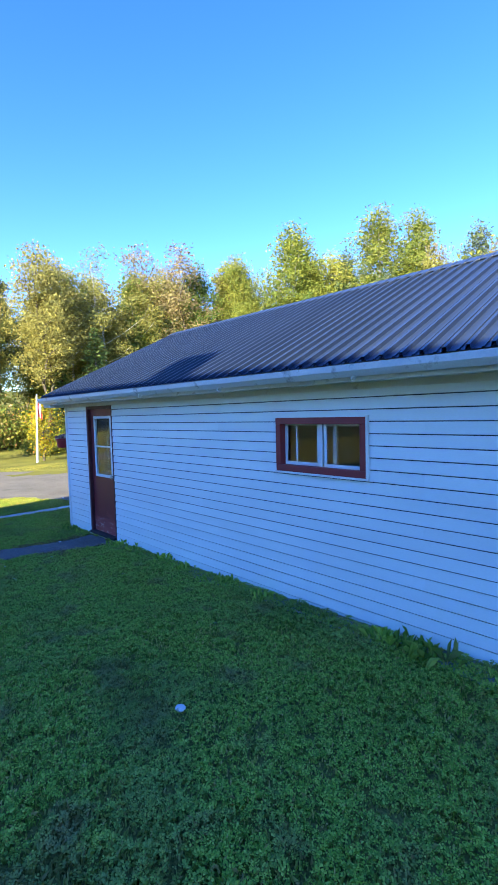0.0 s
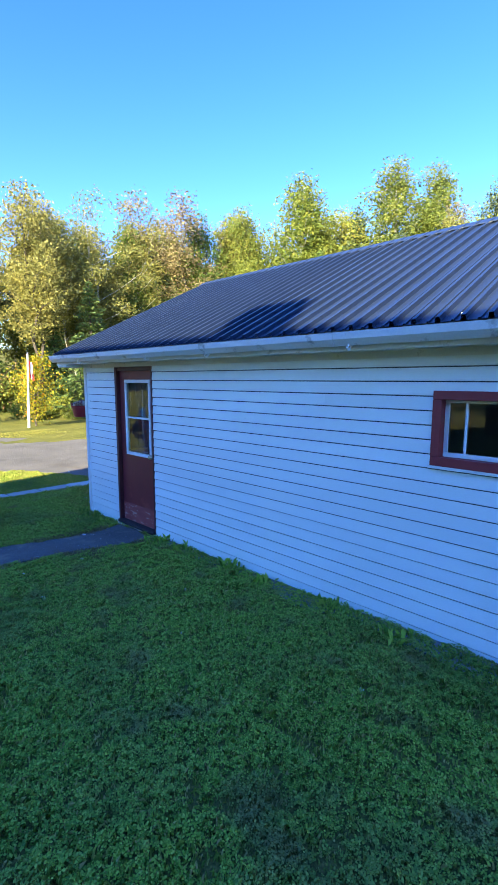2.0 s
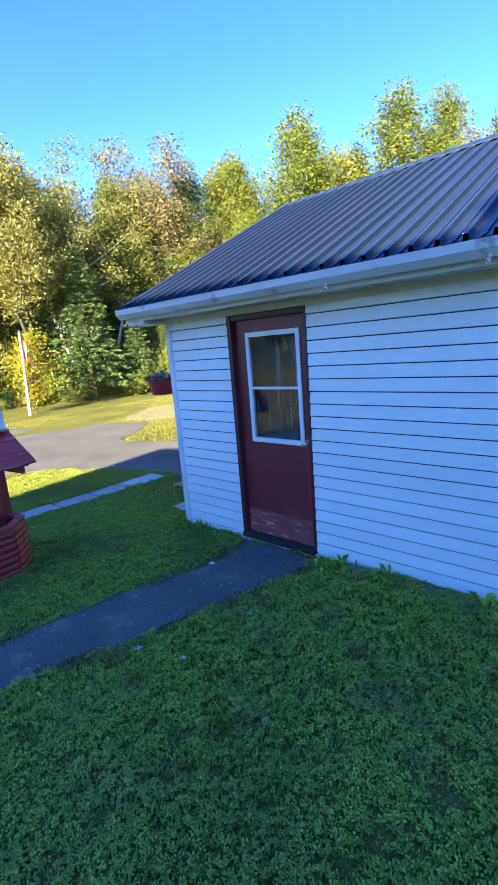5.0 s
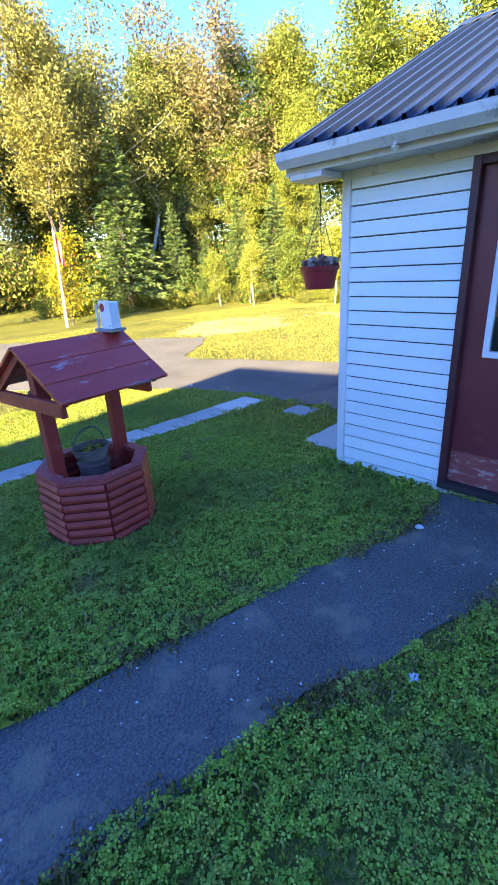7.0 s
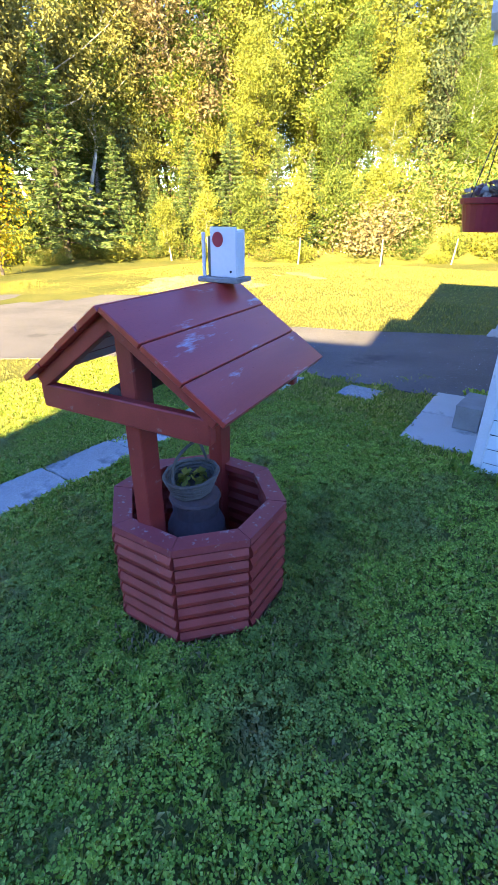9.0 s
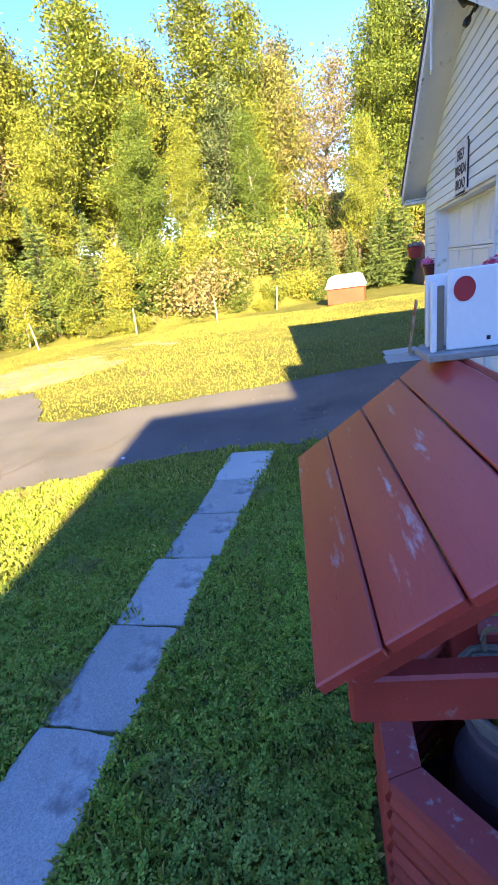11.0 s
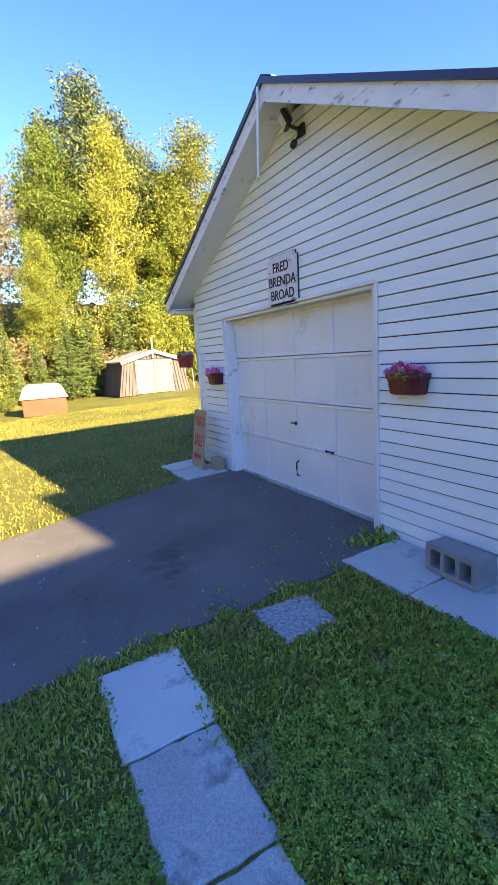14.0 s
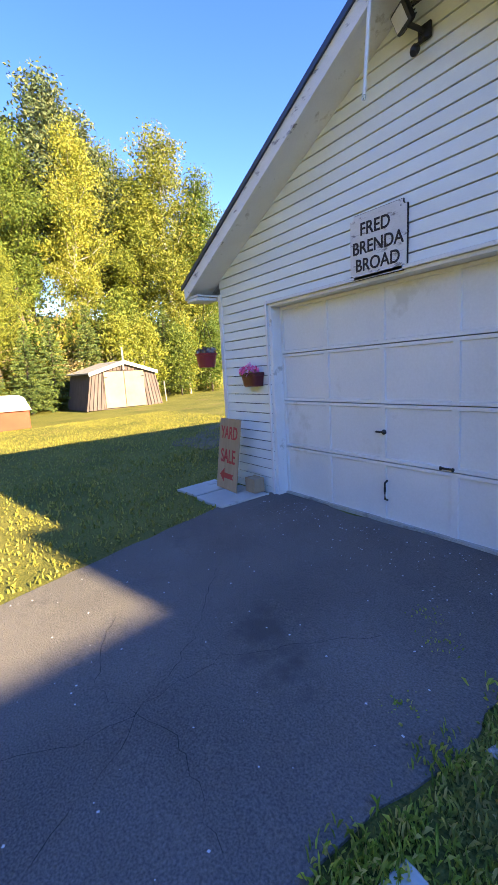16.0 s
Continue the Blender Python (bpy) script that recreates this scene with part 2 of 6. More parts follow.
POT_RED = surface("red_plastic_pot", (0.26, 0.018, 0.028), (0.33, 0.028, 0.036), 6, 60, 0.4, 0.05)
POT_DARK = surface("maroon_plastic_planter", (0.085, 0.010, 0.016), (0.12, 0.016, 0.022), 6, 60, 0.4, 0.05)
PINK = leafy("pink_petals", [(0.0, (0.55, 0.05, 0.16)), (0.6, (0.75, 0.16, 0.32)), (1.0, (0.82, 0.45, 0.55))], 0.25, 0.01)
DRYLEAF = leafy("faded_potted_plants", [(0.0, (0.10, 0.03, 0.05)), (0.5, (0.20, 0.16, 0.12)), (1.0, (0.32, 0.27, 0.22))], 0.2, 0.01)
GRASSB = leafy("grass_blades", [(0.0, (0.070, 0.095, 0.016)), (0.45, (0.125, 0.160, 0.024)), (0.75, (0.195, 0.205, 0.042)), (1.0, (0.30, 0.23, 0.09))], 0.38, 0.0, gain=2.75, patch=(0.40, 0.40, 0.12))
# yellower than GRASSB: the warm sunlit look is put into the blade colour
SUNGRASS = leafy("sunlit_yellow_grass", [(0.0, (0.13, 0.14, 0.030)), (0.5, (0.20, 0.19, 0.045)), (1.0, (0.30, 0.25, 0.06))], 0.3, 0.0, gain=1.6)
CLOVER = leafy("clover_leaves", [(0.0, (0.060, 0.095, 0.014)), (0.6, (0.120, 0.170, 0.022)), (1.0, (0.190, 0.220, 0.042))], 0.38, 0.0, gain=2.75, patch=(0.36, 0.40, 0.12))
L_GREEN = leafy("green_birch_leaves", [(0.0, (0.070, 0.095, 0.020)), (0.5, (0.115, 0.145, 0.030)), (1.0, (0.19, 0.20, 0.042))], 0.35)
L_YELLOW = leafy("yellowing_leaves", [(0.0, (0.105, 0.130, 0.024)), (0.5, (0.170, 0.190, 0.036)), (1.0, (0.25, 0.235, 0.046))], 0.35, 0.015)
L_GOLD = leafy("dull_gold_leaves", [(0.0, (0.10, 0.105, 0.030)), (0.5, (0.165, 0.160, 0.045)), (1.0, (0.24, 0.22, 0.06))], 0.3, 0.015)
L_BROWN = leafy("thin_brown_leaves", [(0.0, (0.11, 0.082, 0.045)), (0.5, (0.18, 0.14, 0.07)), (1.0, (0.25, 0.21, 0.09))], 0.3)
NEEDLE = leafy("spruce_needles", [(0.0, (0.045, 0.075, 0.028)), (0.5, (0.085, 0.125, 0.040)), (1.0, (0.15, 0.18, 0.05))], 0.2, 0.02)
NEEDLE_P = leafy("pine_needles", [(0.0, (0.034, 0.056, 0.026)), (0.5, (0.066, 0.090, 0.042)), (1.0, (0.125, 0.135, 0.06))], 0.2, 0.02)
BRUSH = leafy("hillside_brush_leaves", [(0.0, (0.05, 0.085, 0.018)), (0.45, (0.11, 0.15, 0.03)), (0.8, (0.20, 0.19, 0.045)), (1.0, (0.30, 0.20, 0.09))], 0.3, 0.03)
MAPLE = leafy("orange_sapling_leaves", [(0.0, (0.15, 0.16, 0.02)), (0.55, (0.33, 0.28, 0.025)), (0.9, (0.44, 0.32, 0.025)), (1.0, (0.50, 0.12, 0.02))], 0.4, 0.01)
GLASS = glass_mat("window_glass")
DRYGRASS = leafy("dry_grass", [(0.0, (0.12, 0.09, 0.04)), (0.6, (0.22, 0.175, 0.08)), (1.0, (0.30, 0.25, 0.13))], 0.25, 0.0)
FILM = bpy.data.materials.new("clear_plastic_film")
FILM.use_nodes = True
fn_, fl_ = FILM.node_tree.nodes, FILM.node_tree.links
clear_, gloss_, mixs_ = fn_.new("ShaderNodeBsdfTransparent"), fn_["Principled BSDF"], fn_.new("ShaderNodeMixShader")
gloss_.inputs["Base Color"].default_value = (0.5, 0.54, 0.6, 1)
gloss_.inputs["Roughness"].default_value = 0.15
crease_, crramp_ = fn_.new("ShaderNodeTexNoise"), fn_.new("ShaderNodeValToRGB")
crco_, crmap_ = fn_.new("ShaderNodeTexCoord"), fn_.new("ShaderNodeMapping")
crmap_.inputs["Rotation"].default_value = (radians(-28), 0, 0)
crmap_.inputs["Scale"].default_value = (1, 9, 1.1)
crease_.inputs["Scale"].default_value = 2.4
crease_.inputs["Detail"].default_value = 3
fl_.new(crco_.outputs["Object"], crmap_.inputs["Vector"])
fl_.new(crmap_.outputs[0], crease_.inputs["Vector"])
fl_.new(crease_.outputs["Fac"], crramp_.inputs[0])
crramp_.color_ramp.elements[0].position, crramp_.color_ramp.elements[1].position = 0.52, 0.75
crramp_.color_ramp.elements[0].color, crramp_.color_ramp.elements[1].color = (0.08, 0.08, 0.08, 1), (0.85, 0.85, 0.85, 1)
fl_.new(crramp_.outputs[0], mixs_.inputs[0])
fl_.new(clear_.outputs[0], mixs_.inputs[1])
fl_.new(gloss_.outputs[0], mixs_.inputs[2])
fl_.new(mixs_.outputs[0], fn_["Material Output"].inputs[0])
WHITEPAINT = surface("white_gloss_paint", (0.74, 0.74, 0.72), (0.84, 0.84, 0.82), 4, 60, 0.4, 0.1, 0.001)
DOORWHITE = surface("white_overhead_door_paint", (0.70, 0.70, 0.67), (0.82, 0.82, 0.79), 1.2, 60, 0.45, 0.12, 0.002, stain=(0.64, 0.63, 0.58), stain_amount=0.05, stain_scale=2)
SIGNRED = surface("red_sign_paint", (0.36, 0.02, 0.03), (0.48, 0.035, 0.04), 6, 60, 0.6, 0.05)
LETTER = surface("dark_sign_letters", (0.016, 0.011, 0.013), (0.028, 0.019, 0.021), 6, 60, 0.7, 0.1)
SIGNBOARD = surface("weathered_white_sign", (0.62, 0.60, 0.58), (0.78, 0.76, 0.74), 3, 40, 0.8, 0.4, 0.004, stretch=(1, 1, 3), stain=(0.25, 0.23, 0.22), stain_amount=0.25, stain_scale=9)
BLUETOY = surface("blue_plastic", (0.01, 0.16, 0.42), (0.02, 0.22, 0.50), 4, 40, 0.4, 0.05)
LAMPFACE = surface("lamp_lens", (0.60, 0.60, 0.58), (0.70, 0.70, 0.68), 8, 80, 0.15, 0.05)
STONE = surface("dull_brown_clay", (0.095, 0.060, 0.058), (0.16, 0.105, 0.10), 4, 60, 0.9, 0.6, 0.006)
PALE = surface("bleached_stone", (0.50, 0.52, 0.54), (0.68, 0.70, 0.72), 8, 70, 0.8, 0.4, 0.004)
# for the unseen shade casters; kept dark so the panes reflect little
CASTERWALL = surface("brown_shade_caster", (0.055, 0.05, 0.048), (0.085, 0.078, 0.072), 2, 40, 0.8, 0.1)
# ---- building helpers ----
def part(name, bm, material, parent, label="", smooth=False, at=None):
    me = bpy.data.meshes.new(name)
    bm.to_mesh(me)
    bm.free()
    me.materials.append(material)
    if smooth:
        me.shade_smooth()
    ob = new(name, me)
    if parent is not None:
        ob.parent = parent
    if at is not None:
        ob.matrix_basis = at
    if label:
        ob["label"] = label
    return ob


def piece(name, me, parent, at=None):
    ob = new(name, me)
    ob.parent = parent
    if at is not None:
        ob.matrix_basis = at
    return ob


def mesh_of(name, verts, faces, material):
    me = bpy.data.meshes.new(name)
    me.from_pydata(verts, [], faces)
    me.materials.append(material)
    me.update()
    return me


def root(name, at=None, **tags):
    ob = new(name)
    ob.empty_display_size = 0.2
    if at is not None:
        ob.matrix_basis = at
    return tagged(ob, **tags)


def add_box(bm, lo, hi, bevel=0.0, m=None):
    x0, y0, z0 = lo
    x1, y1, z1 = hi
    t = bmesh.new()
    v = [t.verts.new(p) for p in ((x0, y0, z0), (x1, y0, z0), (x1, y1, z0), (x0, y1, z0), (x0, y0, z1), (x1, y0, z1), (x1, y1, z1), (x0, y1, z1))]
    for f in ((0, 3, 2, 1), (4, 5, 6, 7), (0, 1, 5, 4), (1, 2, 6, 5), (2, 3, 7, 6), (3, 0, 4, 7)):
        t.faces.new([v[i] for i in f])
    if bevel:
        bmesh.ops.bevel(t, geom=t.edges[:], offset=bevel, segments=1, affect="EDGES", clamp_overlap=True)
    join(bm, t, m)
    return bm


def join(bm, other, m=None):
    if m is not None:
        other.transform(m)
    vs = {v: bm.verts.new(v.co) for v in other.verts}
    for f in other.faces:
        try:
            bm.faces.new([vs[v] for v in f.verts])
        except ValueError:
            pass
    other.free()


def box(lo, hi, bevel=0.0, m=None):
    return add_box(bmesh.new(), lo, hi, bevel, m)


def add_prism(bm, outline, axis, a, b):
    """A solid from a closed outline of pairs, drawn out along an axis from a to b."""
    def at(p, q):
        return {"x": (q, p[0], p[1]), "y": (p[0], q, p[1]), "z": (p[0], p[1], q)}[axis]
    va = [bm.verts.new(at(p, a)) for p in outline]
    vb = [bm.verts.new(at(p, b)) for p in outline]
    n = len(outline)
    bm.faces.new(va)
    bm.faces.new(vb[::-1])
    for i in range(n):
        bm.faces.new((va[i], vb[i], vb[(i + 1) % n], va[(i + 1) % n]))
    bmesh.ops.recalc_face_normals(bm, faces=bm.faces[:])
    return bm


def prism(outline, axis, a, b):
    return add_prism(bmesh.new(), outline, axis, a, b)


def add_tube(bm, points, radii, sides=8):
    """A round bar through points, with a radius at each."""
    rings = []
    for i, p in enumerate(points):
        p = Vector(p)
        a = Vector(points[max(i - 1, 0)])
        b = Vector(points[min(i + 1, len(points) - 1)])
        q = (b - a).to_track_quat("Z", "Y")
        r = radii[i] if hasattr(radii, "__len__") else radii
        rings.append([bm.verts.new(p + q @ Vector((r * math.cos(k * math.tau / sides), r * math.sin(k * math.tau / sides), 0))) for k in range(sides)])
    for r0, r1 in zip(rings, rings[1:]):
        for k in range(sides):
            bm.faces.new((r0[k], r0[(k + 1) % sides], r1[(k + 1) % sides], r1[k]))
    bm.faces.new(rings[0][::-1])
    bm.faces.new(rings[-1])
    return bm


def tube(points, radii, sides=8):
    return add_tube(bmesh.new(), points, radii, sides)


def lathe(profile, sides=20):
    """A turned body from (radius, height) pairs, closed at the ends."""
    bm = bmesh.new()
    rings = [[bm.verts.new((r * math.cos(k * math.tau / sides), r * math.sin(k * math.tau / sides), z)) for k in range(sides)] for r, z in profile]
    for r0, r1 in zip(rings, rings[1:]):
        for k in range(sides):
            bm.faces.new((r0[k], r0[(k + 1) % sides], r1[(k + 1) % sides], r1[k]))
    bm.faces.new(rings[0][::-1])
    bm.faces.new(rings[-1])
    return bm


def ground_z(x, y):
    """The lie of the land: it falls gently towards the driveway, and rises as a bank under the woods."""
    k = min(max((-0.5 - y) / 2.5, 0), 1)
    z = -0.075 - (0.035 * min(y, 2.6) if y > 0 else 0.024 * max(y, -12.0)) - 0.04 * max(min(x, 0), -3.5) * k
    s = edge_distance(x, y)
    if s > 0:
        z += bank_height(x, y) * (1 - math.exp(-s / 4.0)) + (0.10 + 0.10 * min(max((16.0 - y) / 9.0, 0), 1)) * min(s, 30)
    return z


EDGE = [(-40, 34), (-14, 27), (0, 20.5), (6, 17.5), (10.5, 16.2), (12.8, 13.7), (14.3, 10.5), (16.2, 7.2), (18.6, 4.0), (22.5, 1.0), (24.5, -5), (27, -14), (40, -40)]


def edge_distance(x, y):
    """How far a place lies behind the edge of the woods (negative on the lawn)."""
    best, side = 1e9, -1
    for (ax, ay), (bx, by) in zip(EDGE, EDGE[1:]):
        dx, dy = bx - ax, by - ay
        k = min(max(((x - ax) * dx + (y - ay) * dy) / (dx * dx + dy * dy), 0), 1)
        d = math.hypot(x - ax - k * dx, y - ay - k * dy)
        if d < best:
            best, side = d, 1 if dx * (y - ay) - dy * (x - ax) > 0 else -1
    return best * side


def bank_height(x, y):
    """The bank is high beyond the shed and fades out towards the flagpole."""
    k = min(max((14.0 - y) / 9.0, 0), 1)
    return 0.3 + 2.6 * k * k * (3 - 2 * k)
# ---- ground ----
def lay(x, y):
    return ground_z(x, y)


def in_poly(x, y, poly):
    inside, j = False, len(poly) - 1
    for i in range(len(poly)):
        (xi, yi), (xj, yj) = poly[i], poly[j]
        if (yi > y) != (yj > y) and x < (xj - xi) * (y - yi) / (yj - yi) + xi:
            inside = not inside
        j = i
    return inside


def spaced(lo, hi, fine_lo, fine_hi, fine, coarse_growth):
    """Grid lines: fine in the middle, ever wider outwards."""
    mid = list(np.arange(fine_lo, fine_hi + 1e-6, fine))
    step, v = fine, fine_lo
    left = []
    while v > lo:
        step *= coarse_growth
        v -= step
        left.append(v)
    step, v = fine, mid[-1]
    right = []
    while v < hi:
        step *= coarse_growth
        v += step
        right.append(v)
    return left[::-1] + mid + right


gx = spaced(-900, 900, -5, 26, 0.3, 1.35)
gy = spaced(-900, 900, -9, 22, 0.3, 1.35)
gv = []
for yy in gy:
    for xx in gx:
        zz = lay(xx, yy) if abs(xx) < 60 and abs(yy) < 60 else 6.0
        zz += 0.012 * noise.noise((xx * 1.7, yy * 1.7, 0)) + 0.05 * noise.noise((xx * 0.25, yy * 0.25, 3)) * (1 if edge_distance(xx, yy) > -9 else 0)
        gv.append((xx, yy, zz))
nx = len(gx)
gf = [(j * nx + i, j * nx + i + 1, (j + 1) * nx + i + 1, (j + 1) * nx + i) for j in range(len(gy) - 1) for i in range(nx - 1)]
ground = tagged(new("ground", mesh_of("ground", gv, gf, LAWN)), "mown clover lawn with worn brown patches", "lawn", kind="structure")
ground.data.shade_smooth()


def sheet(name, poly, material, lift, step=0.12, thick=0.05, ragged=0.05, freq=2.2):
    """A thin slab that follows the land inside an outline, with ragged edges."""
    dense = []
    for (ax, ay), (bx, by) in zip(poly, poly[1:] + poly[:1]):
        n = max(1, int(math.hypot(bx - ax, by - ay) / step))
        for k in range(n):
            px, py = ax + (bx - ax) * k / n, ay + (by - ay) * k / n
            off = Vector((noise.noise((px * freq, py * freq, 7)), noise.noise((px * freq, py * freq, 19)))) * ragged * 2
            off += Vector((noise.noise((px * 9, py * 9, 5)), noise.noise((px * 9, py * 9, 11)))) * ragged * 0.5
            dense.append((px + off.x, py + off.y))
    bm = bmesh.new()
    vs = [bm.verts.new((x, y, 0)) for x, y in dense]
    edges = [bm.edges.new((a, b)) for a, b in zip(vs, vs[1:] + vs[:1])]
    bmesh.ops.triangle_fill(bm, edges=edges, use_beauty=True)
    for _ in range(4):
        long_edges = [e for e in bm.edges if e.calc_length() > 0.9]
        if not long_edges:
            break
        bmesh.ops.subdivide_edges(bm, edges=long_edges, cuts=1)
        bmesh.ops.triangulate(bm, faces=bm.faces[:])
    bmesh.ops.recalc_face_normals(bm, faces=bm.faces[:])
    if sum(f.normal.z for f in bm.faces) < 0:
        bmesh.ops.reverse_faces(bm, faces=bm.faces[:])
    ext = bmesh.ops.extrude_face_region(bm, geom=bm.faces[:])
    top = {v for v in ext["geom"] if isinstance(v, bmesh.types.BMVert)}
    for v in bm.verts:
        v.co.z = lay(v.co.x, v.co.y) + (lift if v in top else lift - thick)
    bmesh.ops.recalc_face_normals(bm, faces=bm.faces[:])
    me = bpy.data.meshes.new(name)
    bm.to_mesh(me)
    bm.free()
    me.materials.append(material)
    return new(name, me)


DRIVE_POLY = [(1.36, -0.1), (1.38, 1.9), (1.36, 2.9), (1.02, 3.6), (0.5, 4.5), (-0.55, 5.9), (-3, 9), (-9, 15), (-7, 18), (1.2, 12.4), (3.7, 9.6), (4.9, 7.4),
              (4.2, 6.7), (2.85, 5.75), (2.8, 5.3), (3.3, 4.3), (3.85, 2.85), (4.35, 1.3), (4.5, 0.5), (4.48, -0.1)]
PATH_POLY = [(-0.06, -0.92), (-0.5, -0.98), (-0.85, -0.93), (-1.45, -0.74), (-2.4, -0.50), (-3.0, -0.42), (-4.6, -0.3), (-6.5, -0.4), (-6.5, -1.3), (-4.6, -1.1), (-3.1, -1.0),
             (-2.7, -1.08), (-2.2, -1.2), (-1.6, -1.42), (-1.1, -1.58), (-0.5, -1.75), (-0.06, -1.8)]
DIRT_POLY = [(5.3, 7.5), (7.5, 7.0), (10.2, 6.6), (11.5, 7.4), (10.5, 9.5), (7.5, 10.5), (5.0, 9.6)]
tagged(sheet("driveway", DRIVE_POLY, DRIVE, 0.012, ragged=0.05), "grey cracked asphalt driveway beside the lawn", "driveway", kind="structure")
tagged(sheet("asphalt_path", PATH_POLY, ASPHALT, 0.014, ragged=0.07), "old dark asphalt footpath leading to the side door", "path", kind="structure")
tagged(sheet("dirt_patch", DIRT_POLY, DIRT, 0.006, ragged=0.3, freq=0.8), "pale worn dirt and gravel patch in the grass", "dirt", kind="structure")
tagged(sheet("gravel_strip", [(0.0, -10.9), (0.0, -1.95), (-0.12, -2.1), (-0.2, -4), (-0.26, -7), (-0.22, -10.9)], GRAVEL, 0.01, ragged=0.05),
       "thin gravel strip along the foot of the wall", "gravel", kind="structure")
tagged(sheet("worn_turf", [(7.6, -0.6), (8.8, -0.9), (10.2, -2.2), (11.2, -3.6), (10.6, -3.7), (9.2, -2.4), (8.0, -1.4)], WORN, 0.004, ragged=0.25, freq=1.2), "worn brown streak in the shaded lawn", "turf", kind="structure")
# ---- the garage ----
W, LEN = 5.34, 11.0
EAVE_X, EAVE_Z, RIDGE_X, RIDGE_Z, RAKE = -0.27, 2.33, 2.67, 3.76, 0.32
SLOPE = (RIDGE_Z - EAVE_Z) / (RIDGE_X - EAVE_X)
COURSE, COURSE_G, Z0, Z0_G = 0.1025, 0.1025, -0.0975, -0.0975
DOOR_Y0, DOOR_Y1, DOOR_Z = -1.72, -0.895, 2.10
WIN_Y0, WIN_Y1, WIN_Z0, WIN_Z1 = -6.205, -5.182, 1.36, 1.886
GD_X0, GD_X1, GD_Z = 1.70, 4.40, 1.95

garage = root("garage", label="white vinyl-sided garage with a navy metal roof", category="garage")


def roof_under(x):
    """Height of the underside of the roof boards over x."""
    return EAVE_Z - 0.10 + SLOPE * (x - EAVE_X if x < RIDGE_X else 2 * RIDGE_X - EAVE_X - x)


# bare inner walls of the shell, with the openings cut out
bm = bmesh.new()
for y0, y1, z0, z1 in ((-LEN, WIN_Y0, Z0, 2.3), (WIN_Y0, WIN_Y1, Z0, WIN_Z0), (WIN_Y0, WIN_Y1, WIN_Z1, 2.3), (WIN_Y1, DOOR_Y0, Z0, 2.3),
                       (DOOR_Y0, DOOR_Y1, DOOR_Z, 2.3), (DOOR_Y1, -0.02, Z0, 2.3)):
    add_box(bm, (0.05, y0, z0 - (0.3 if z0 == Z0 else 0)), (0.14, y1, z1))
wall_side = part("wall", bm, WALLIN, garage, "long side wall of white lapped vinyl siding")
bm = bmesh.new()
add_prism(bm, [(0.02, Z0 - 0.3), (GD_X0, Z0 - 0.3), (GD_X0, GD_Z), (0.02, GD_Z)], "y", -0.14, -0.05)
add_prism(bm, [(GD_X1, Z0 - 0.3), (W - 0.02, Z0 - 0.3), (W - 0.02, GD_Z), (GD_X1, GD_Z)], "y", -0.14, -0.05)
add_prism(bm, [(0.02, GD_Z), (W - 0.02, GD_Z), (W - 0.02, roof_under(W) - 0.02), (RIDGE_X, roof_under(RIDGE_X) - 0.02), (0.02, roof_under(0) - 0.02)], "y", -0.14, -0.05)
wall_front = part("wall", bm, WALLIN, garage, "gable front wall of white lapped vinyl siding")
bm = bmesh.new()
add_box(bm, (W - 0.14, -LEN, Z0 - 0.3), (W - 0.005, -0.02, 2.3))
wall_far = part("wall", bm, SIDING, garage)
bm = bmesh.new()
add_prism(bm, [(0.02, Z0 - 0.3), (W - 0.02, Z0 - 0.3), (W - 0.02, 2.25), (RIDGE_X, roof_under(RIDGE_X) - 0.02), (0.02, 2.25)], "y", -LEN, -LEN + 0.12)
wall_back = part("wall", bm, SIDING, garage)
part("floor_slab", box((0.1, -LEN + 0.1, -0.25), (W - 0.1, -0.1, -0.04)), CONCRETE, garage)

# lapped siding courses, cut around the openings
def lap(c):
    """Outline of one course: a face leaning out to its butt; its top edge falls inward and leaves an open joint under the next."""
    return [(0.028, 0.0), (-0.022, 0.0), (-0.0245, 0.003), (-0.016, c - 0.0078), (0.028, c - 0.023)]


def spans(lo, hi, cuts):
    out, at = [], lo
    for a, b in sorted(cuts):
        if a > at:
            out.append((at, a))
        at = max(at, b)
    if hi > at:
        out.append((at, hi))
    return out


n = 0
z = Z0
while z < 2.08:
    cuts = []
    if z < DOOR_Z and z + COURSE > 0.0 - 0.05:
        cuts.append((DOOR_Y0 - 0.02, DOOR_Y1 + 0.02))
    if z + COURSE * 0.6 > WIN_Z0 and z + COURSE * 0.4 < WIN_Z1:
        cuts.append((WIN_Y0 - 0.0, WIN_Y1 + 0.0))
    for a, b in spans(-LEN, -0.02, cuts):
        # long runs are made of overlapping lengths
        joints = [a] + [j for j in ((-3.05 - 0.61 * (n % 4)), (-6.7 - 0.61 * ((n + 2) % 4))) if a + 0.4 < j < b - 0.4] + [b]
        joints.sort()
        for c, d in zip(joints, joints[1:]):
            lift = random.uniform(0, 0.0015)
            top = 2.3
            piece("siding_course", mesh_of("siding_course", *(lambda b2: ([v.co[:] for v in b2.verts], [[v.index for v in f.verts] for f in b2.faces]))(
                (lambda b3: (b3.verts.index_update(), b3)[1])(prism([(0.02 + p - lift, min(z + q, top)) for p, q in lap(COURSE)], "y", c, d))), SIDING), wall_side)
    n += 1
    z += COURSE
z = Z0_G
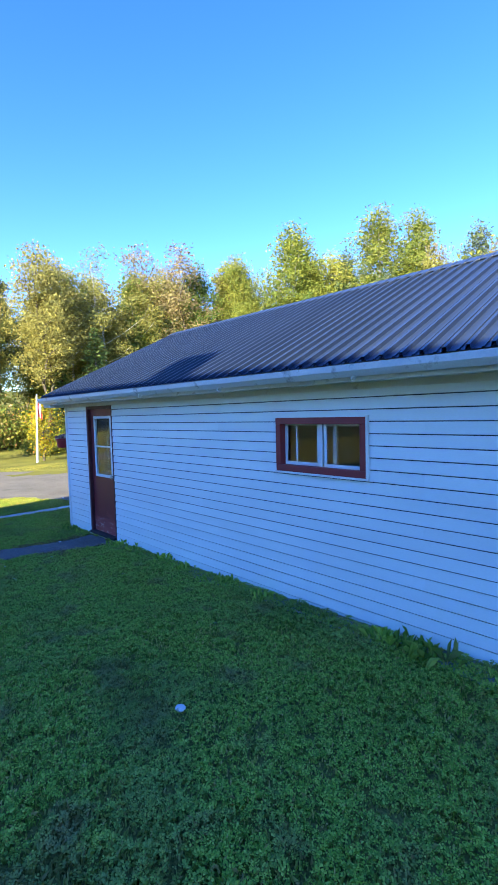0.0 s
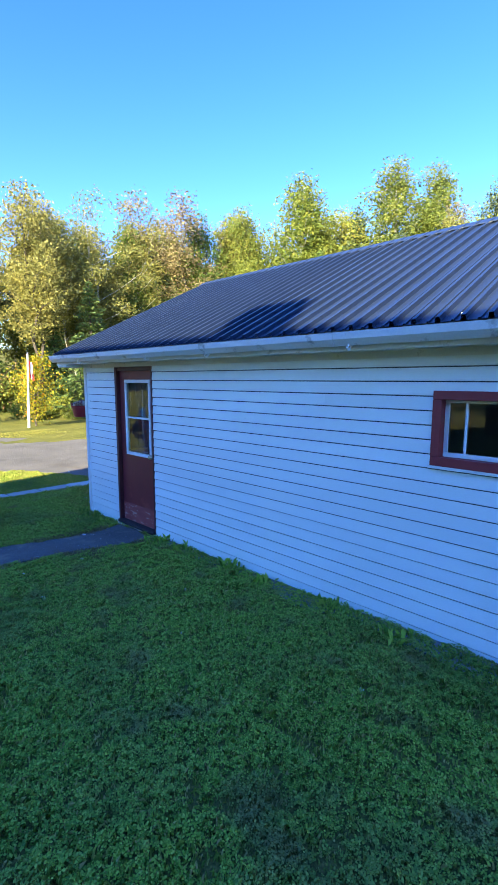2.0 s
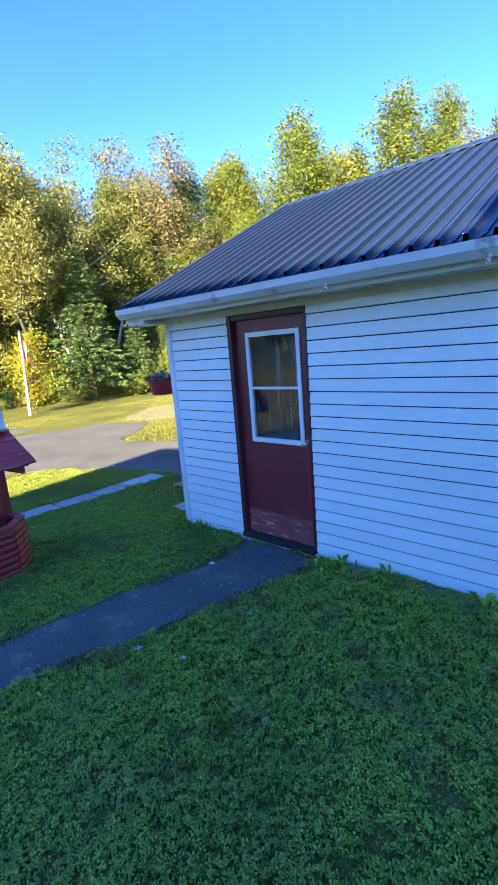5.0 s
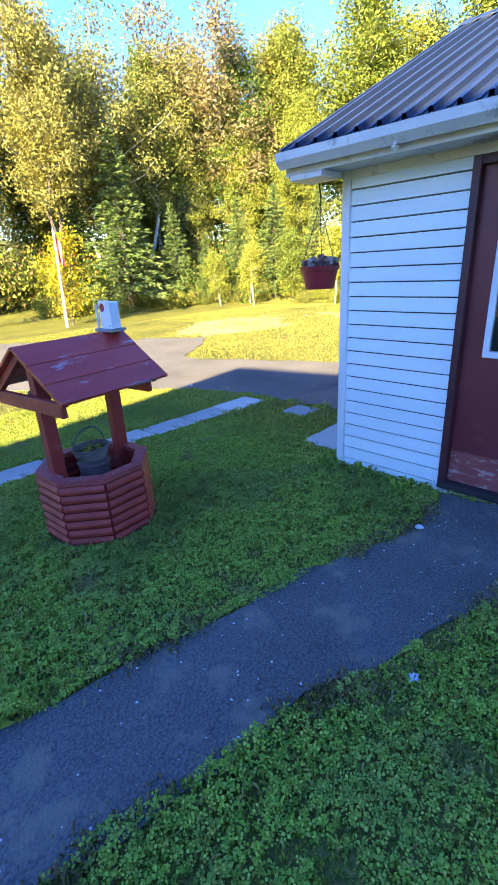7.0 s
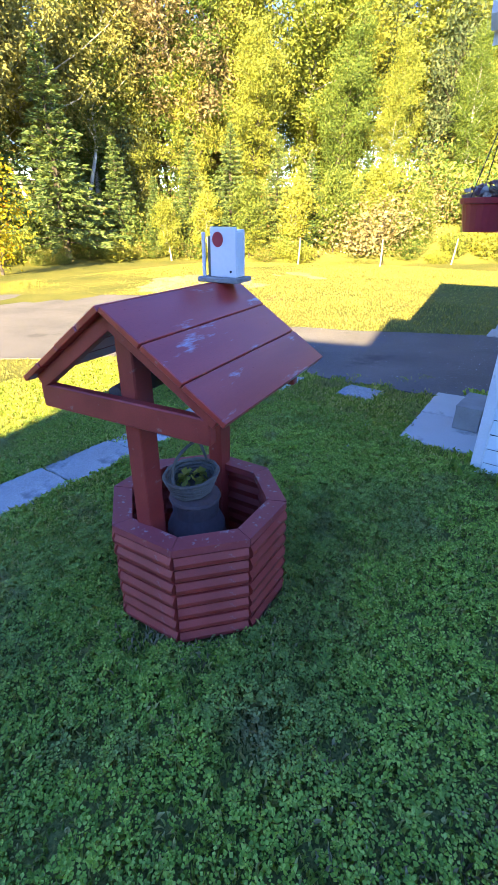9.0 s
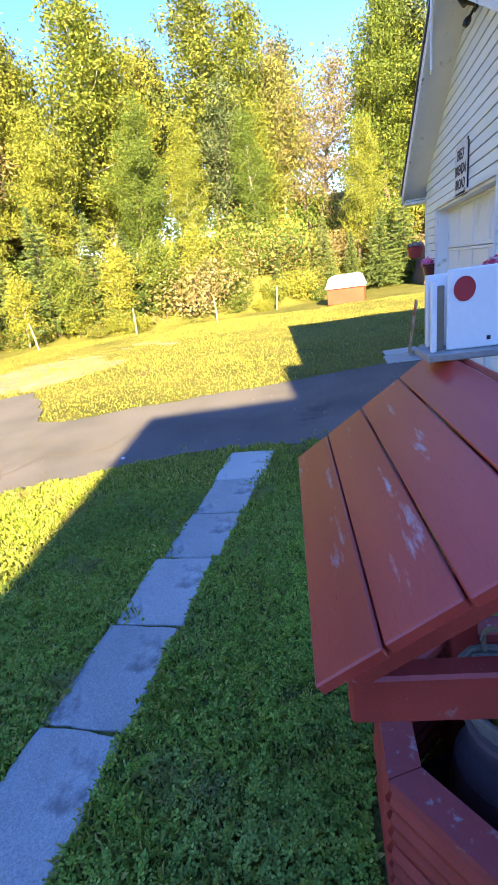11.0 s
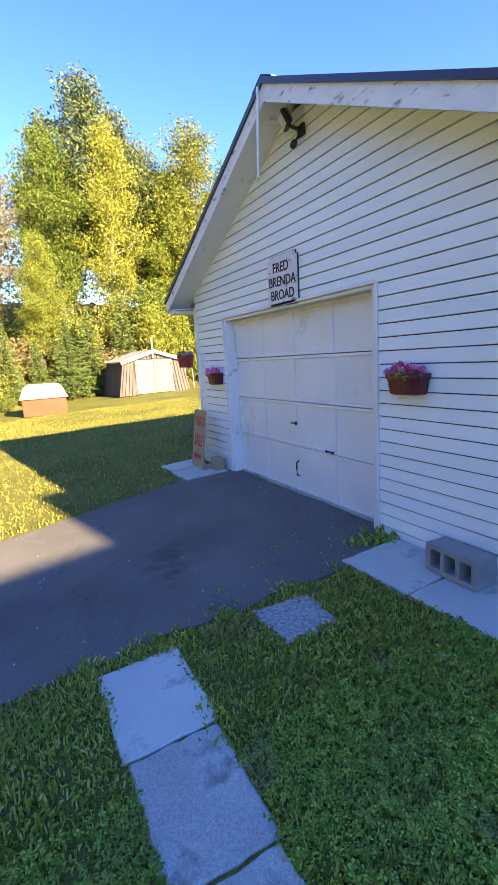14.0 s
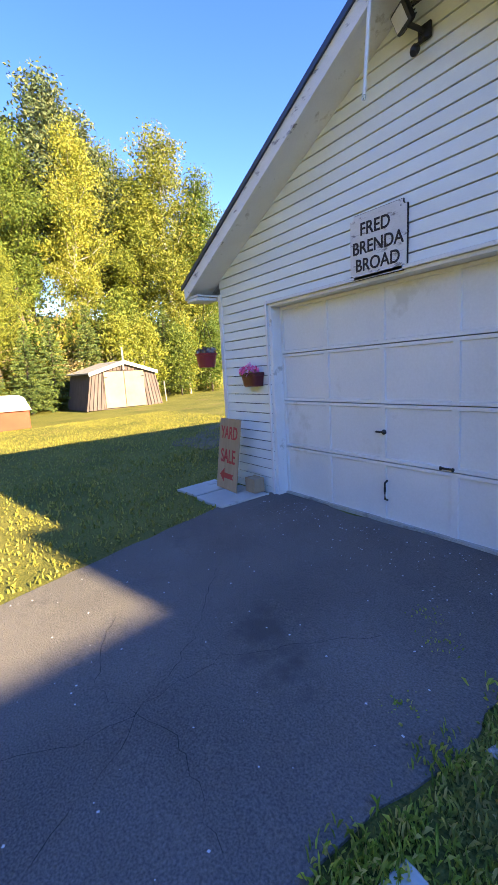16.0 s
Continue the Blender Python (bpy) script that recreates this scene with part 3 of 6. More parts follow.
while z < RIDGE_Z - 0.2:
    cuts = []
    if z + COURSE_G * 0.5 < GD_Z:
        cuts.append((GD_X0, GD_X1))
    lo = 0.02 if z + COURSE_G < roof_under(0.02) else RIDGE_X - (roof_under(RIDGE_X) - z - COURSE_G) / SLOPE
    hi = 2 * RIDGE_X - lo
    if hi - lo < 0.15:
        break
    for a, b in spans(lo, hi, cuts):
        top_cut = min(COURSE_G, roof_under(RIDGE_X) - z - 0.02)
        outline = [(-0.02 - p, z + min(q, top_cut)) for p, q in lap(COURSE_G)]
        b2 = prism(outline, "x", a, b)
        b2.verts.index_update()
        # gable ends: slope the cut of the course
        if z + COURSE_G >= roof_under(0.02):
            for v in b2.verts:
                if v.co.z < z + 0.02:
                    if abs(v.co.x - lo) < 1e-4:
                        v.co.x -= COURSE_G / SLOPE
                    elif abs(v.co.x - hi) < 1e-4:
                        v.co.x += COURSE_G / SLOPE
        piece("siding_course", mesh_of("siding_course", [v.co[:] for v in b2.verts], [[v.index for v in f.verts] for f in b2.faces], SIDING), wall_front)
        b2.free()
    z += COURSE_G
# corner posts and trims
for cx, s in ((0.0, 1), (W, -1)):
    bm = bmesh.new()
    add_box(bm, (cx - 0.016 * s if s > 0 else cx - 0.055, -0.055, Z0 - 0.02), (cx + 0.055 if s > 0 else cx + 0.016, 0.014, 2.2), 0.006)
    part("corner_post", bm, TRIM, garage)
part("foundation", box((0.03, -LEN, -0.5), (W - 0.03, -0.03, Z0 + 0.005)), CONCRETE, garage)

# roof: boards, ribbed metal sheets, ridge cap
roof = part("roof", (add_prism(add_prism(bmesh.new(), [(EAVE_X + 0.02, EAVE_Z - 0.10), (RIDGE_X, RIDGE_Z - 0.10), (RIDGE_X, RIDGE_Z - 0.025), (EAVE_X + 0.02, EAVE_Z - 0.025)], "y", -LEN - 0.3, RAKE - 0.03),
                                        [(2 * RIDGE_X - EAVE_X - 0.02, EAVE_Z - 0.10), (RIDGE_X, RIDGE_Z - 0.10), (RIDGE_X, RIDGE_Z - 0.025), (2 * RIDGE_X - EAVE_X - 0.02, EAVE_Z - 0.025)], "y", -LEN - 0.3, RAKE - 0.03)), SOFFIT, garage,
            "ribbed navy metal roof with rows of screws")


def rib_sheet(width, ribs, length):
    """One ribbed metal sheet lying flat: width along y, length along x."""
    prof = []
    pitch = width / ribs
    for k in range(ribs):
        c = k * pitch
        prof += [(c, 0.002), (c + 0.002, 0.036), (c + 0.026, 0.036), (c + 0.036, 0.002), (c + pitch * 0.46, 0.002), (c + pitch * 0.47, 0.012), (c + pitch * 0.57, 0.012), (c + pitch * 0.58, 0.002)]
    prof.append((width + 0.01, 0.003))
    verts = [(0, y, z) for y, z in prof] + [(length, y, z) for y, z in prof] + [(0, y, z - 0.003) for y, z in prof] + [(length, y, z - 0.003) for y, z in prof]
    m = len(prof)
    faces = []
    for i in range(m - 1):
        faces += [(i, m + i, m + i + 1, i + 1), (2 * m + i, 2 * m + i + 1, 3 * m + i + 1, 3 * m + i), (i, i + 1, 2 * m + i + 1, 2 * m + i), (m + i, 3 * m + i, 3 * m + i + 1, m + i + 1)]
    return mesh_of("roof_panel", verts, faces, ROOF)


run = math.hypot(RIDGE_X - EAVE_X, RIDGE_Z - EAVE_Z)
tilt = math.degrees(math.atan(SLOPE))
SHEET = 0.914
panel_mesh = rib_sheet(SHEET, 6, run + 0.05)
screw_mesh = mesh_of("screw", *(lambda b: ([v.co[:] for v in b.verts], [[v.index for v in f.verts] for f in b.faces]))(
    (lambda b: (b.verts.index_update(), b)[1])(lathe([(0.008, 0.0), (0.008, 0.002), (0.005, 0.006)], 6))), METAL)
k = 0
y = RAKE - SHEET
while y > -LEN - 1.0:
    for side in (0, 1):
        m = Matrix.Translation((EAVE_X - 0.04, y, EAVE_Z - 0.018)) @ Matrix.Rotation(-radians(tilt), 4, "Y")
        if side:
            m = Matrix.Translation((2 * RIDGE_X, 0, 0)) @ Matrix.Diagonal((-1, 1, 1, 1)) @ m
        piece("roof_panel", panel_mesh, roof, m)
        if not side:
            for r in range(0, 6, 2):
                for d in (0.12, 0.95, 1.75, 2.5, 3.15):
                    if k < 260 and y > -8:
                        piece("screw", screw_mesh, roof, m @ Matrix.Translation((d, r * SHEET / 6 + 0.065, 0.002)))
                        k += 1
    y -= SHEET
part("ridge_cap", prism([(RIDGE_X - 0.16, RIDGE_Z - 0.045), (RIDGE_X, RIDGE_Z + 0.035), (RIDGE_X + 0.16, RIDGE_Z - 0.045), (RIDGE_X + 0.16, RIDGE_Z - 0.055), (RIDGE_X, RIDGE_Z + 0.022), (RIDGE_X - 0.16, RIDGE_Z - 0.055)], "y", -LEN - 0.3, RAKE + 0.02), ROOF, roof)
# drip edge on the rakes, peeling fascia boards, soffit
for s in (0, 1):
    def mx(x):
        return 2 * RIDGE_X - x if s else x
    part("rake_board", prism([(mx(EAVE_X), EAVE_Z - 0.17), (mx(RIDGE_X), RIDGE_Z - 0.17), (mx(RIDGE_X), RIDGE_Z - 0.03), (mx(EAVE_X), EAVE_Z - 0.03)], "y", RAKE - 0.028, RAKE), PEELING, garage, "flaking white rake board")
    part("rake_trim", prism([(mx(EAVE_X - 0.04), EAVE_Z - 0.045), (mx(RIDGE_X), RIDGE_Z - 0.035), (mx(RIDGE_X), RIDGE_Z + 0.018), (mx(EAVE_X - 0.04), EAVE_Z + 0.0)], "y", RAKE + 0.001, RAKE + 0.02), ROOF, garage)
    part("gable_soffit", prism([(mx(EAVE_X), EAVE_Z - 0.125), (mx(RIDGE_X), RIDGE_Z - 0.125), (mx(RIDGE_X), RIDGE_Z - 0.105), (mx(EAVE_X), EAVE_Z - 0.105)], "y", -0.015, RAKE - 0.03), TRIM, garage)
    part("eave_soffit", prism([(mx(EAVE_X + 0.02), EAVE_Z - 0.155), (mx(0.0), EAVE_Z - 0.155), (mx(0.0), EAVE_Z - 0.135), (mx(EAVE_X + 0.02), EAVE_Z - 0.135)], "y", -LEN, RAKE - 0.03), SOFFIT, garage)
    part("eave_fascia", prism([(mx(EAVE_X), EAVE_Z - 0.16), (mx(EAVE_X + 0.02), EAVE_Z - 0.16), (mx(EAVE_X + 0.02), EAVE_Z - 0.03), (mx(EAVE_X), EAVE_Z - 0.03)], "y", -LEN - 0.3, RAKE - 0.03), TRIM, garage)
    part("eave_return", box((min(mx(EAVE_X), mx(-0.02)), 0.012, EAVE_Z - 0.2), (max(mx(EAVE_X), mx(-0.02)), RAKE - 0.031, EAVE_Z - 0.16), 0.004), TRIM, garage)
part("frieze_board", box((-0.012, -LEN, 2.122), (0.045, -0.056, 2.2)), TRIM, garage)
# gutter with brackets
GX = EAVE_X - 0.002
gut = [(GX, EAVE_Z - 0.03), (GX, EAVE_Z - 0.12), (GX - 0.06, EAVE_Z - 0.13), (GX - 0.105, EAVE_Z - 0.085), (GX - 0.115, EAVE_Z - 0.035), (GX - 0.108, EAVE_Z - 0.035),
       (GX - 0.098, EAVE_Z - 0.08), (GX - 0.058, EAVE_Z - 0.122), (GX - 0.006, EAVE_Z - 0.113), (GX - 0.006, EAVE_Z - 0.03)]
gutter = part("gutter", prism(gut, "y", -LEN - 0.3, RAKE), GUTTER, garage, "white eaves gutter with bent brackets")
part("end_cap", prism(gut[:5], "y", RAKE, RAKE + 0.004), GUTTER, gutter)
for y in (-0.55, -2.15, -3.15, -4.7, -6.3, -8.2):
    bm = bmesh.new()
    add_tube(bm, [(GX - 0.075, y, EAVE_Z - 0.118), (GX - 0.085, y + 0.012, EAVE_Z - 0.145), (GX - 0.055, y + 0.02, EAVE_Z - 0.16), (GX - 0.02, y + 0.01, EAVE_Z - 0.13)], 0.009, 6)
    part("gutter_bracket", bm, GUTTER, gutter)
for y in (-4.55, -5.75):
    part("gutter_seam", prism([(a - 0.004 if a < GX - 0.03 else a, b - (0.004 if b < EAVE_Z - 0.1 else 0)) for a, b in gut[:5]], "y", y - 0.03, y + 0.03), GUTTER, gutter)

# side door
door = root("door", label="worn oxblood side door with a film-covered window", category="door")
door.parent = garage
del door["category"]
bm = bmesh.new()
add_box(bm, (-0.006, DOOR_Y0 - 0.018, 0.0), (0.14, DOOR_Y0 + 0.012, DOOR_Z + 0.02), 0.003)
add_box(bm, (-0.02, DOOR_Y1 - 0.03, 0.0), (0.14, DOOR_Y1 + 0.018, DOOR_Z + 0.02), 0.003)
add_box(bm, (-0.008, DOOR_Y0 + 0.012, DOOR_Z - 0.03), (0.14, DOOR_Y1 - 0.03, DOOR_Z + 0.02), 0.003)
part("door_frame", bm, FRAME_RED, door, "dark brownish-red door frame")
part("door_sill", box((-0.05, DOOR_Y0 - 0.01, -0.015), (0.14, DOOR_Y1 + 0.01, 0.028), 0.006), LETTER, door, "black rubber-edged sill")
part("threshold_board", box((-0.03, DOOR_Y0 - 0.05, -0.10), (0.02, DOOR_Y1 + 0.05, -0.016), 0.006), PEELING, door, "flaking white board under the sill")
DX = 0.035
GY0, GY1, GZ0, GZ1 = DOOR_Y0 + 0.085, DOOR_Y1 - 0.172, 0.97, 1.945
bm = bmesh.new()
for lo, hi in (((DX, DOOR_Y0 + 0.014, 0.03), (DX + 0.045, DOOR_Y1 - 0.032, GZ0)), ((DX, DOOR_Y0 + 0.014, GZ1), (DX + 0.045, DOOR_Y1 - 0.032, DOOR_Z - 0.032)),
               ((DX, DOOR_Y0 + 0.014, GZ0), (DX + 0.045, GY0, GZ1)), ((DX, GY1, GZ0), (DX + 0.045, DOOR_Y1 - 0.032, GZ1))):
    add_box(bm, lo, hi)
part("door_leaf", bm, DOOR_RED, door, "scuffed oxblood door leaf")
part("kick_band", box((DX - 0.003, DOOR_Y0 + 0.016, 0.032), (DX + 0.002, DOOR_Y1 - 0.034, 0.27), 0.001), SCUFFED, door, "scraped lighter red band")
part("ribbon", box((DX - 0.006, DOOR_Y0 + 0.035, 0.38), (DX - 0.002, DOOR_Y0 + 0.062, 0.95), 0.001), SIGNRED, door, "bright red strip below the knob")
bm = bmesh.new()
for lo, hi in (((DX - 0.014, GY0 - 0.012, GZ0 - 0.012), (DX + 0.03, GY1 + 0.012, GZ0 + 0.03)), ((DX - 0.014, GY0 - 0.012, GZ1 - 0.03), (DX + 0.03, GY1 + 0.012, GZ1 + 0.012)),
               ((DX - 0.014, GY0 - 0.012, GZ0 + 0.03), (DX + 0.03, GY0 + 0.028, GZ1 - 0.03)), ((DX - 0.014, GY1 - 0.028, GZ0 + 0.03), (DX + 0.03, GY1 + 0.012, GZ1 - 0.03)),
               ((DX - 0.010, GY0 + 0.028, 1.448), (DX + 0.02, GY1 - 0.028, 1.472))):
    add_box(bm, lo, hi, 0.003)
part("glazing_frame", bm, WHITEPAINT, door, "white window frame in two lights")
for z0, z1 in ((GZ0 + 0.03, 1.448), (1.472, GZ1 - 0.03)):
    p = part("pane", box((DX + 0.004, GY0 + 0.028, z0), (DX + 0.008, GY1 - 0.028, z1)), GLASS, door)
    p.visible_shadow = False
bm = bmesh.new()
join(bm, lathe([(0.012, 0.0), (0.012, 0.02), (0.028, 0.026), (0.032, 0.045), (0.026, 0.06), (0.01, 0.065)], 14), Matrix.Translation((DX, DOOR_Y0 + 0.048, 0.985)) @ Matrix.Rotation(radians(-90), 4, "Y"))
part("door_knob", bm, METAL, door, "round metal knob")
bm = bmesh.new()
join(bm, lathe([(0.034, 0.0), (0.034, 0.006), (0.03, 0.01)], 14), Matrix.Translation((DX, DOOR_Y0 + 0.048, 0.985)) @ Matrix.Rotation(radians(-90), 4, "Y"))
part("knob_rose", bm, METAL, door)

# side window
window = root("window", label="small sliding window in a dark red frame")
window.parent = garage
bm = bmesh.new()
F = 0.062
for lo, hi in (((-0.022, WIN_Y0, WIN_Z0), (0.10, WIN_Y1, WIN_Z0 + F)), ((-0.022, WIN_Y0, WIN_Z1 - F), (0.10, WIN_Y1, WIN_Z1)),
               ((-0.022, WIN_Y0, WIN_Z0 + F), (0.10, WIN_Y0 + F, WIN_Z1 - F)), ((-0.022, WIN_Y1 - F, WIN_Z0 + F), (0.10, WIN_Y1, WIN_Z1 - F))):
    add_box(bm, lo, hi, 0.004)
part("window_frame", bm, TRIM_RED, window, "dark red painted casing")
bm = bmesh.new()
for lo, hi in (((-0.03, WIN_Y0 - 0.022, WIN_Z0 - 0.02), (0.0, WIN_Y1 + 0.01, WIN_Z0)), ((-0.03, WIN_Y0 - 0.022, WIN_Z0), (0.0, WIN_Y0, WIN_Z1 + 0.015))):
    add_box(bm, lo, hi, 0.003)
part("window_trim", bm, TRIM, window, "thin white outer trim")
a0, a1, b0, b1 = WIN_Y0 + F, WIN_Y1 - F, WIN_Z0 + F, WIN_Z1 - F
mid = (a0 + a1) / 2
for k, (s0, s1, dx) in enumerate(((a0, mid - 0.04, 0.03), (mid + 0.02, a1, 0.05))):
    bm = bmesh.new()
    S = 0.032
    for lo, hi in (((dx, s0, b0), (dx + 0.02, s1, b0 + S)), ((dx, s0, b1 - 0.02), (dx + 0.02, s1, b1)), ((dx, s0, b0 + S), (dx + 0.02, s0 + S, b1 - 0.02)), ((dx, s1 - S, b0 + S), (dx + 0.02, s1, b1 - 0.02))):
        add_box(bm, lo, hi, 0.003)
    sash = part("sash", bm, WHITEPAINT, window, "white sliding sash")
    p = part("pane", box((dx + 0.008, s0 + S, b0 + S), (dx + 0.012, s1 - S, b1 - 0.02)), GLASS, sash)
    p.visible_shadow = False
part("meeting_rail", box((0.028, mid - 0.022, b0), (0.07, mid + 0.012, b1), 0.003), WHITEPAINT, window)
part("inner_post", box((0.055, a1 - 0.155, b0), (0.075, a1 - 0.135, b1), 0.003), WHITEPAINT, window)
part("inner_post", box((0.055, a1 - 0.62, b0), (0.08, a1 - 0.575, b1), 0.003), WHITEPAINT, window)

# overhead door, set back in its opening
gdoor = root("overhead_door", label="white panelled overhead garage door, closed")
gdoor.parent = garage
GY = -0.125
for lo, hi in (((GD_X0, -0.16, Z0 - 0.04), (GD_X0 + 0.05, -0.002, GD_Z)), ((GD_X1 - 0.05, -0.16, Z0 - 0.04), (GD_X1, -0.002, GD_Z)), ((GD_X0 + 0.05, -0.16, GD_Z - 0.03), (GD_X1 - 0.05, -0.002, GD_Z))):
    part("door_jamb", box(lo, hi, 0.004), TRIM, gdoor, "white boxed jamb")
bm = bmesh.new()
add_box(bm, (GD_X0 - 0.03, 0.0, Z0), (GD_X0, 0.022, GD_Z + 0.03), 0.004)
add_box(bm, (GD_X1, 0.0, Z0), (GD_X1 + 0.03, 0.022, GD_Z + 0.03), 0.004)
add_box(bm, (GD_X0, 0.0, GD_Z), (GD_X1, 0.022, GD_Z + 0.03), 0.004)
part("opening_trim", bm, TRIM, gdoor)
x0, x1 = GD_X0 + 0.05, GD_X1 - 0.05
rows_z = [-0.075, 0.46, 0.95, 1.44, 1.92]
for za, zb in zip(rows_z, rows_z[1:]):
    bm = bmesh.new()
    cols = [x0 + (x1 - x0) * k / 4 for k in range(5)]
    low_v = [bm.verts.new((c, GY, za + 0.004)) for c in cols]
    top_v = [bm.verts.new((c, GY, zb - 0.004)) for c in cols]
    fs = [bm.faces.new((low_v[k + 1], low_v[k], top_v[k], top_v[k + 1])) for k in range(4)]
    rim = bmesh.ops.extrude_face_region(bm, geom=fs)
    back = [v for v in rim["geom"] if isinstance(v, bmesh.types.BMVert)]
    for v in back:
        v.co.y -= 0.045
    bmesh.ops.recalc_face_normals(bm, faces=bm.faces[:])
    front = [f for f in bm.faces if f.normal.y > 0.9]
    bmesh.ops.inset_individual(bm, faces=front, thickness=0.038, depth=0.0)
    bmesh.ops.inset_individual(bm, faces=front, thickness=0.008, depth=-0.014)
    sec = part("door_section", bm, DOORWHITE, gdoor)
bm = bmesh.new()
join(bm, lathe([(0.022, 0.0), (0.022, 0.012), (0.012, 0.02)], 12), Matrix.Translation((3.03, GY, 0.715)) @ Matrix.Rotation(radians(-90), 4, "X"))
add_box(bm, (3.015, GY + 0.015, 0.708), (3.105, GY + 0.03, 0.724), 0.004)
part("turn_handle", bm, BLACK, gdoor, "black turn handle")
part("pull_handle", tube([(3.005, GY, 0.30), (3.003, GY + 0.035, 0.285), (3.0, GY + 0.04, 0.215), (3.003, GY + 0.035, 0.145), (3.005, GY, 0.13)], 0.009, 8), BLACK, gdoor, "black pull handle")
bm = box((2.40, GY - 0.002, 0.475), (2.51, GY + 0.012, 0.49), 0.003)
add_box(bm, (2.40, GY + 0.006, 0.468), (2.412, GY + 0.026, 0.498), 0.003)
add_box(bm, (2.498, GY + 0.006, 0.468), (2.51, GY + 0.026, 0.498), 0.003)
part("slide_bolt", bm, BLACK, gdoor, "black slide bolt")
# ---- unseen house blocks behind the walker, added to cast the shade on the lawn ----
house = root("house", label="unseen house-shaped blocks added to throw shade over the lawn", category="house")


def block(lo, hi, fall_x, fall_y, thick=0.0):
    """A box whose top falls away from its front edge, or a thin sheet over that top."""
    bm = box((lo[0], lo[1], -0.4), (hi[0], hi[1], hi[2]))
    for v in bm.verts:
        drop = fall_x * (v.co.x - hi[0]) + fall_y * (hi[1] - v.co.y)
        if v.co.z > 0:
            v.co.z = hi[2] + drop + thick
        elif thick:
            v.co.z = hi[2] + drop + 0.001
    return bm


part("wall", block((-22, -3.68), (-14, -1.43, 7.52), 0.363, 0.102), CASTERWALL, house)
part("wall", block((-18, -20), (-14, -3.685, 8.74), 0.9, 0.0), CASTERWALL, house)
part("roof", block((-22, -3.68), (-14.05, -1.43, 7.5), 0.363, 0.102, 0.03), ROOF, house)
part("roof", block((-18, -20), (-14.05, -3.685, 8.695), 0.9, 0.0, 0.04), ROOF, house)
# added box, placed to cast the shadow patch on the garage roof
part("shade_chimney", box((-14.8, -8.45, 7.9), (-14.2, -7.7, 9.56), 0.02), BLOCK, house)
# ---- paving slabs, pads ----
def flag(name, cx, cy, sx, sy, turn, mat_, lift=0.02, thick=0.06, label="", group="", bevel=0.008, seed=0, cat="paving slab"):
    rng = random.Random(seed)
    bm = bmesh.new()
    n = 7
    edge = []
    for k in range(4):
        ax, ay = ((-1, -1), (1, -1), (1, 1), (-1, 1))[k]
        bx, by = ((1, -1), (1, 1), (-1, 1), (-1, -1))[k]
        for i in range(n):
            u = i / n
            px, py = (ax + (bx - ax) * u) * sx / 2, (ay + (by - ay) * u) * sy / 2
            edge.append((px + rng.uniform(-0.006, 0.006), py + rng.uniform(-0.006, 0.006)))
    low = [bm.verts.new((x, y, lift - thick)) for x, y in edge]
    mid_ = [bm.verts.new((x, y, lift - bevel)) for x, y in edge]
    top = [bm.verts.new((x * (1 - bevel * 2 / sx), y * (1 - bevel * 2 / sy), lift)) for x, y in edge]
    m = len(edge)
    for a, b in ((low, mid_), (mid_, top)):
        for i in range(m):
            bm.faces.new((a[i], a[(i + 1) % m], b[(i + 1) % m], b[i]))
    bm.faces.new(top)
    bm.faces.new(low[::-1])
    z = lay(cx, cy)
    dzx = (lay(cx + 0.2, cy) - lay(cx - 0.2, cy)) / 0.4
    dzy = (lay(cx, cy + 0.2) - lay(cx, cy - 0.2)) / 0.4
    at = Matrix.Translation((cx, cy, z)) @ Matrix.Rotation(-math.atan(dzx), 4, "Y") @ Matrix.Rotation(math.atan(dzy), 4, "X") @ Matrix.Rotation(radians(turn), 4, "Z")
    ob = part(name, bm, mat_, None, at=at)
    return tagged(ob, label, cat, group)


xs = [1.275, 0.66, 0.09, -0.46, -1.04, -1.61, -2.2, -2.79, -3.38, -3.97, -4.56]
SLAB_Y = [2.20, 2.215, 2.25, 2.295, 2.325, 2.35, 2.37, 2.39, 2.41, 2.43]
for i, (b, a) in enumerate(zip(xs, xs[1:])):
    flag("paving_slab", (a + b) / 2, SLAB_Y[i], b - a - 0.014, 0.44 if i == 0 else 0.40, -1.0 - 0.8 * (i % 3), CONCRETE if i else PADCON, 0.016, label="worn concrete paving slab set in the lawn" if i else "smooth pale concrete slab meeting the driveway",
         group="slabs of the garden walk", seed=i)
flag("aggregate_slab", 1.09, 1.275, 0.40, 0.40, -6, PEBBLE, 0.012, label="square pebbled concrete slab sunk in grass", seed=31)
flag("concrete_pad", 0.52, 0.30, 0.64, 0.56, 0, PADCON, 0.03, label="pale concrete pad at the foot of the wall", group="pads by the wall", seed=41, cat="concrete pad")
flag("concrete_pad", 1.155, 0.31, 0.60, 0.57, 0.5, PADCON, 0.03, label="pale concrete pad at the foot of the wall", group="pads by the wall", seed=42, cat="concrete pad")
flag("concrete_pad", 4.72, 0.38, 0.55, 0.62, 1.5, PADCON, 0.03, label="pale concrete pad under the plywood sign", group="pads by the wall", seed=43, cat="concrete pad")
flag("concrete_pad", 5.28, 0.40, 0.42, 0.55, 4, PADCON, 0.025, label="pale concrete pad partly grown over with grass", group="pads by the wall", seed=44, cat="concrete pad")

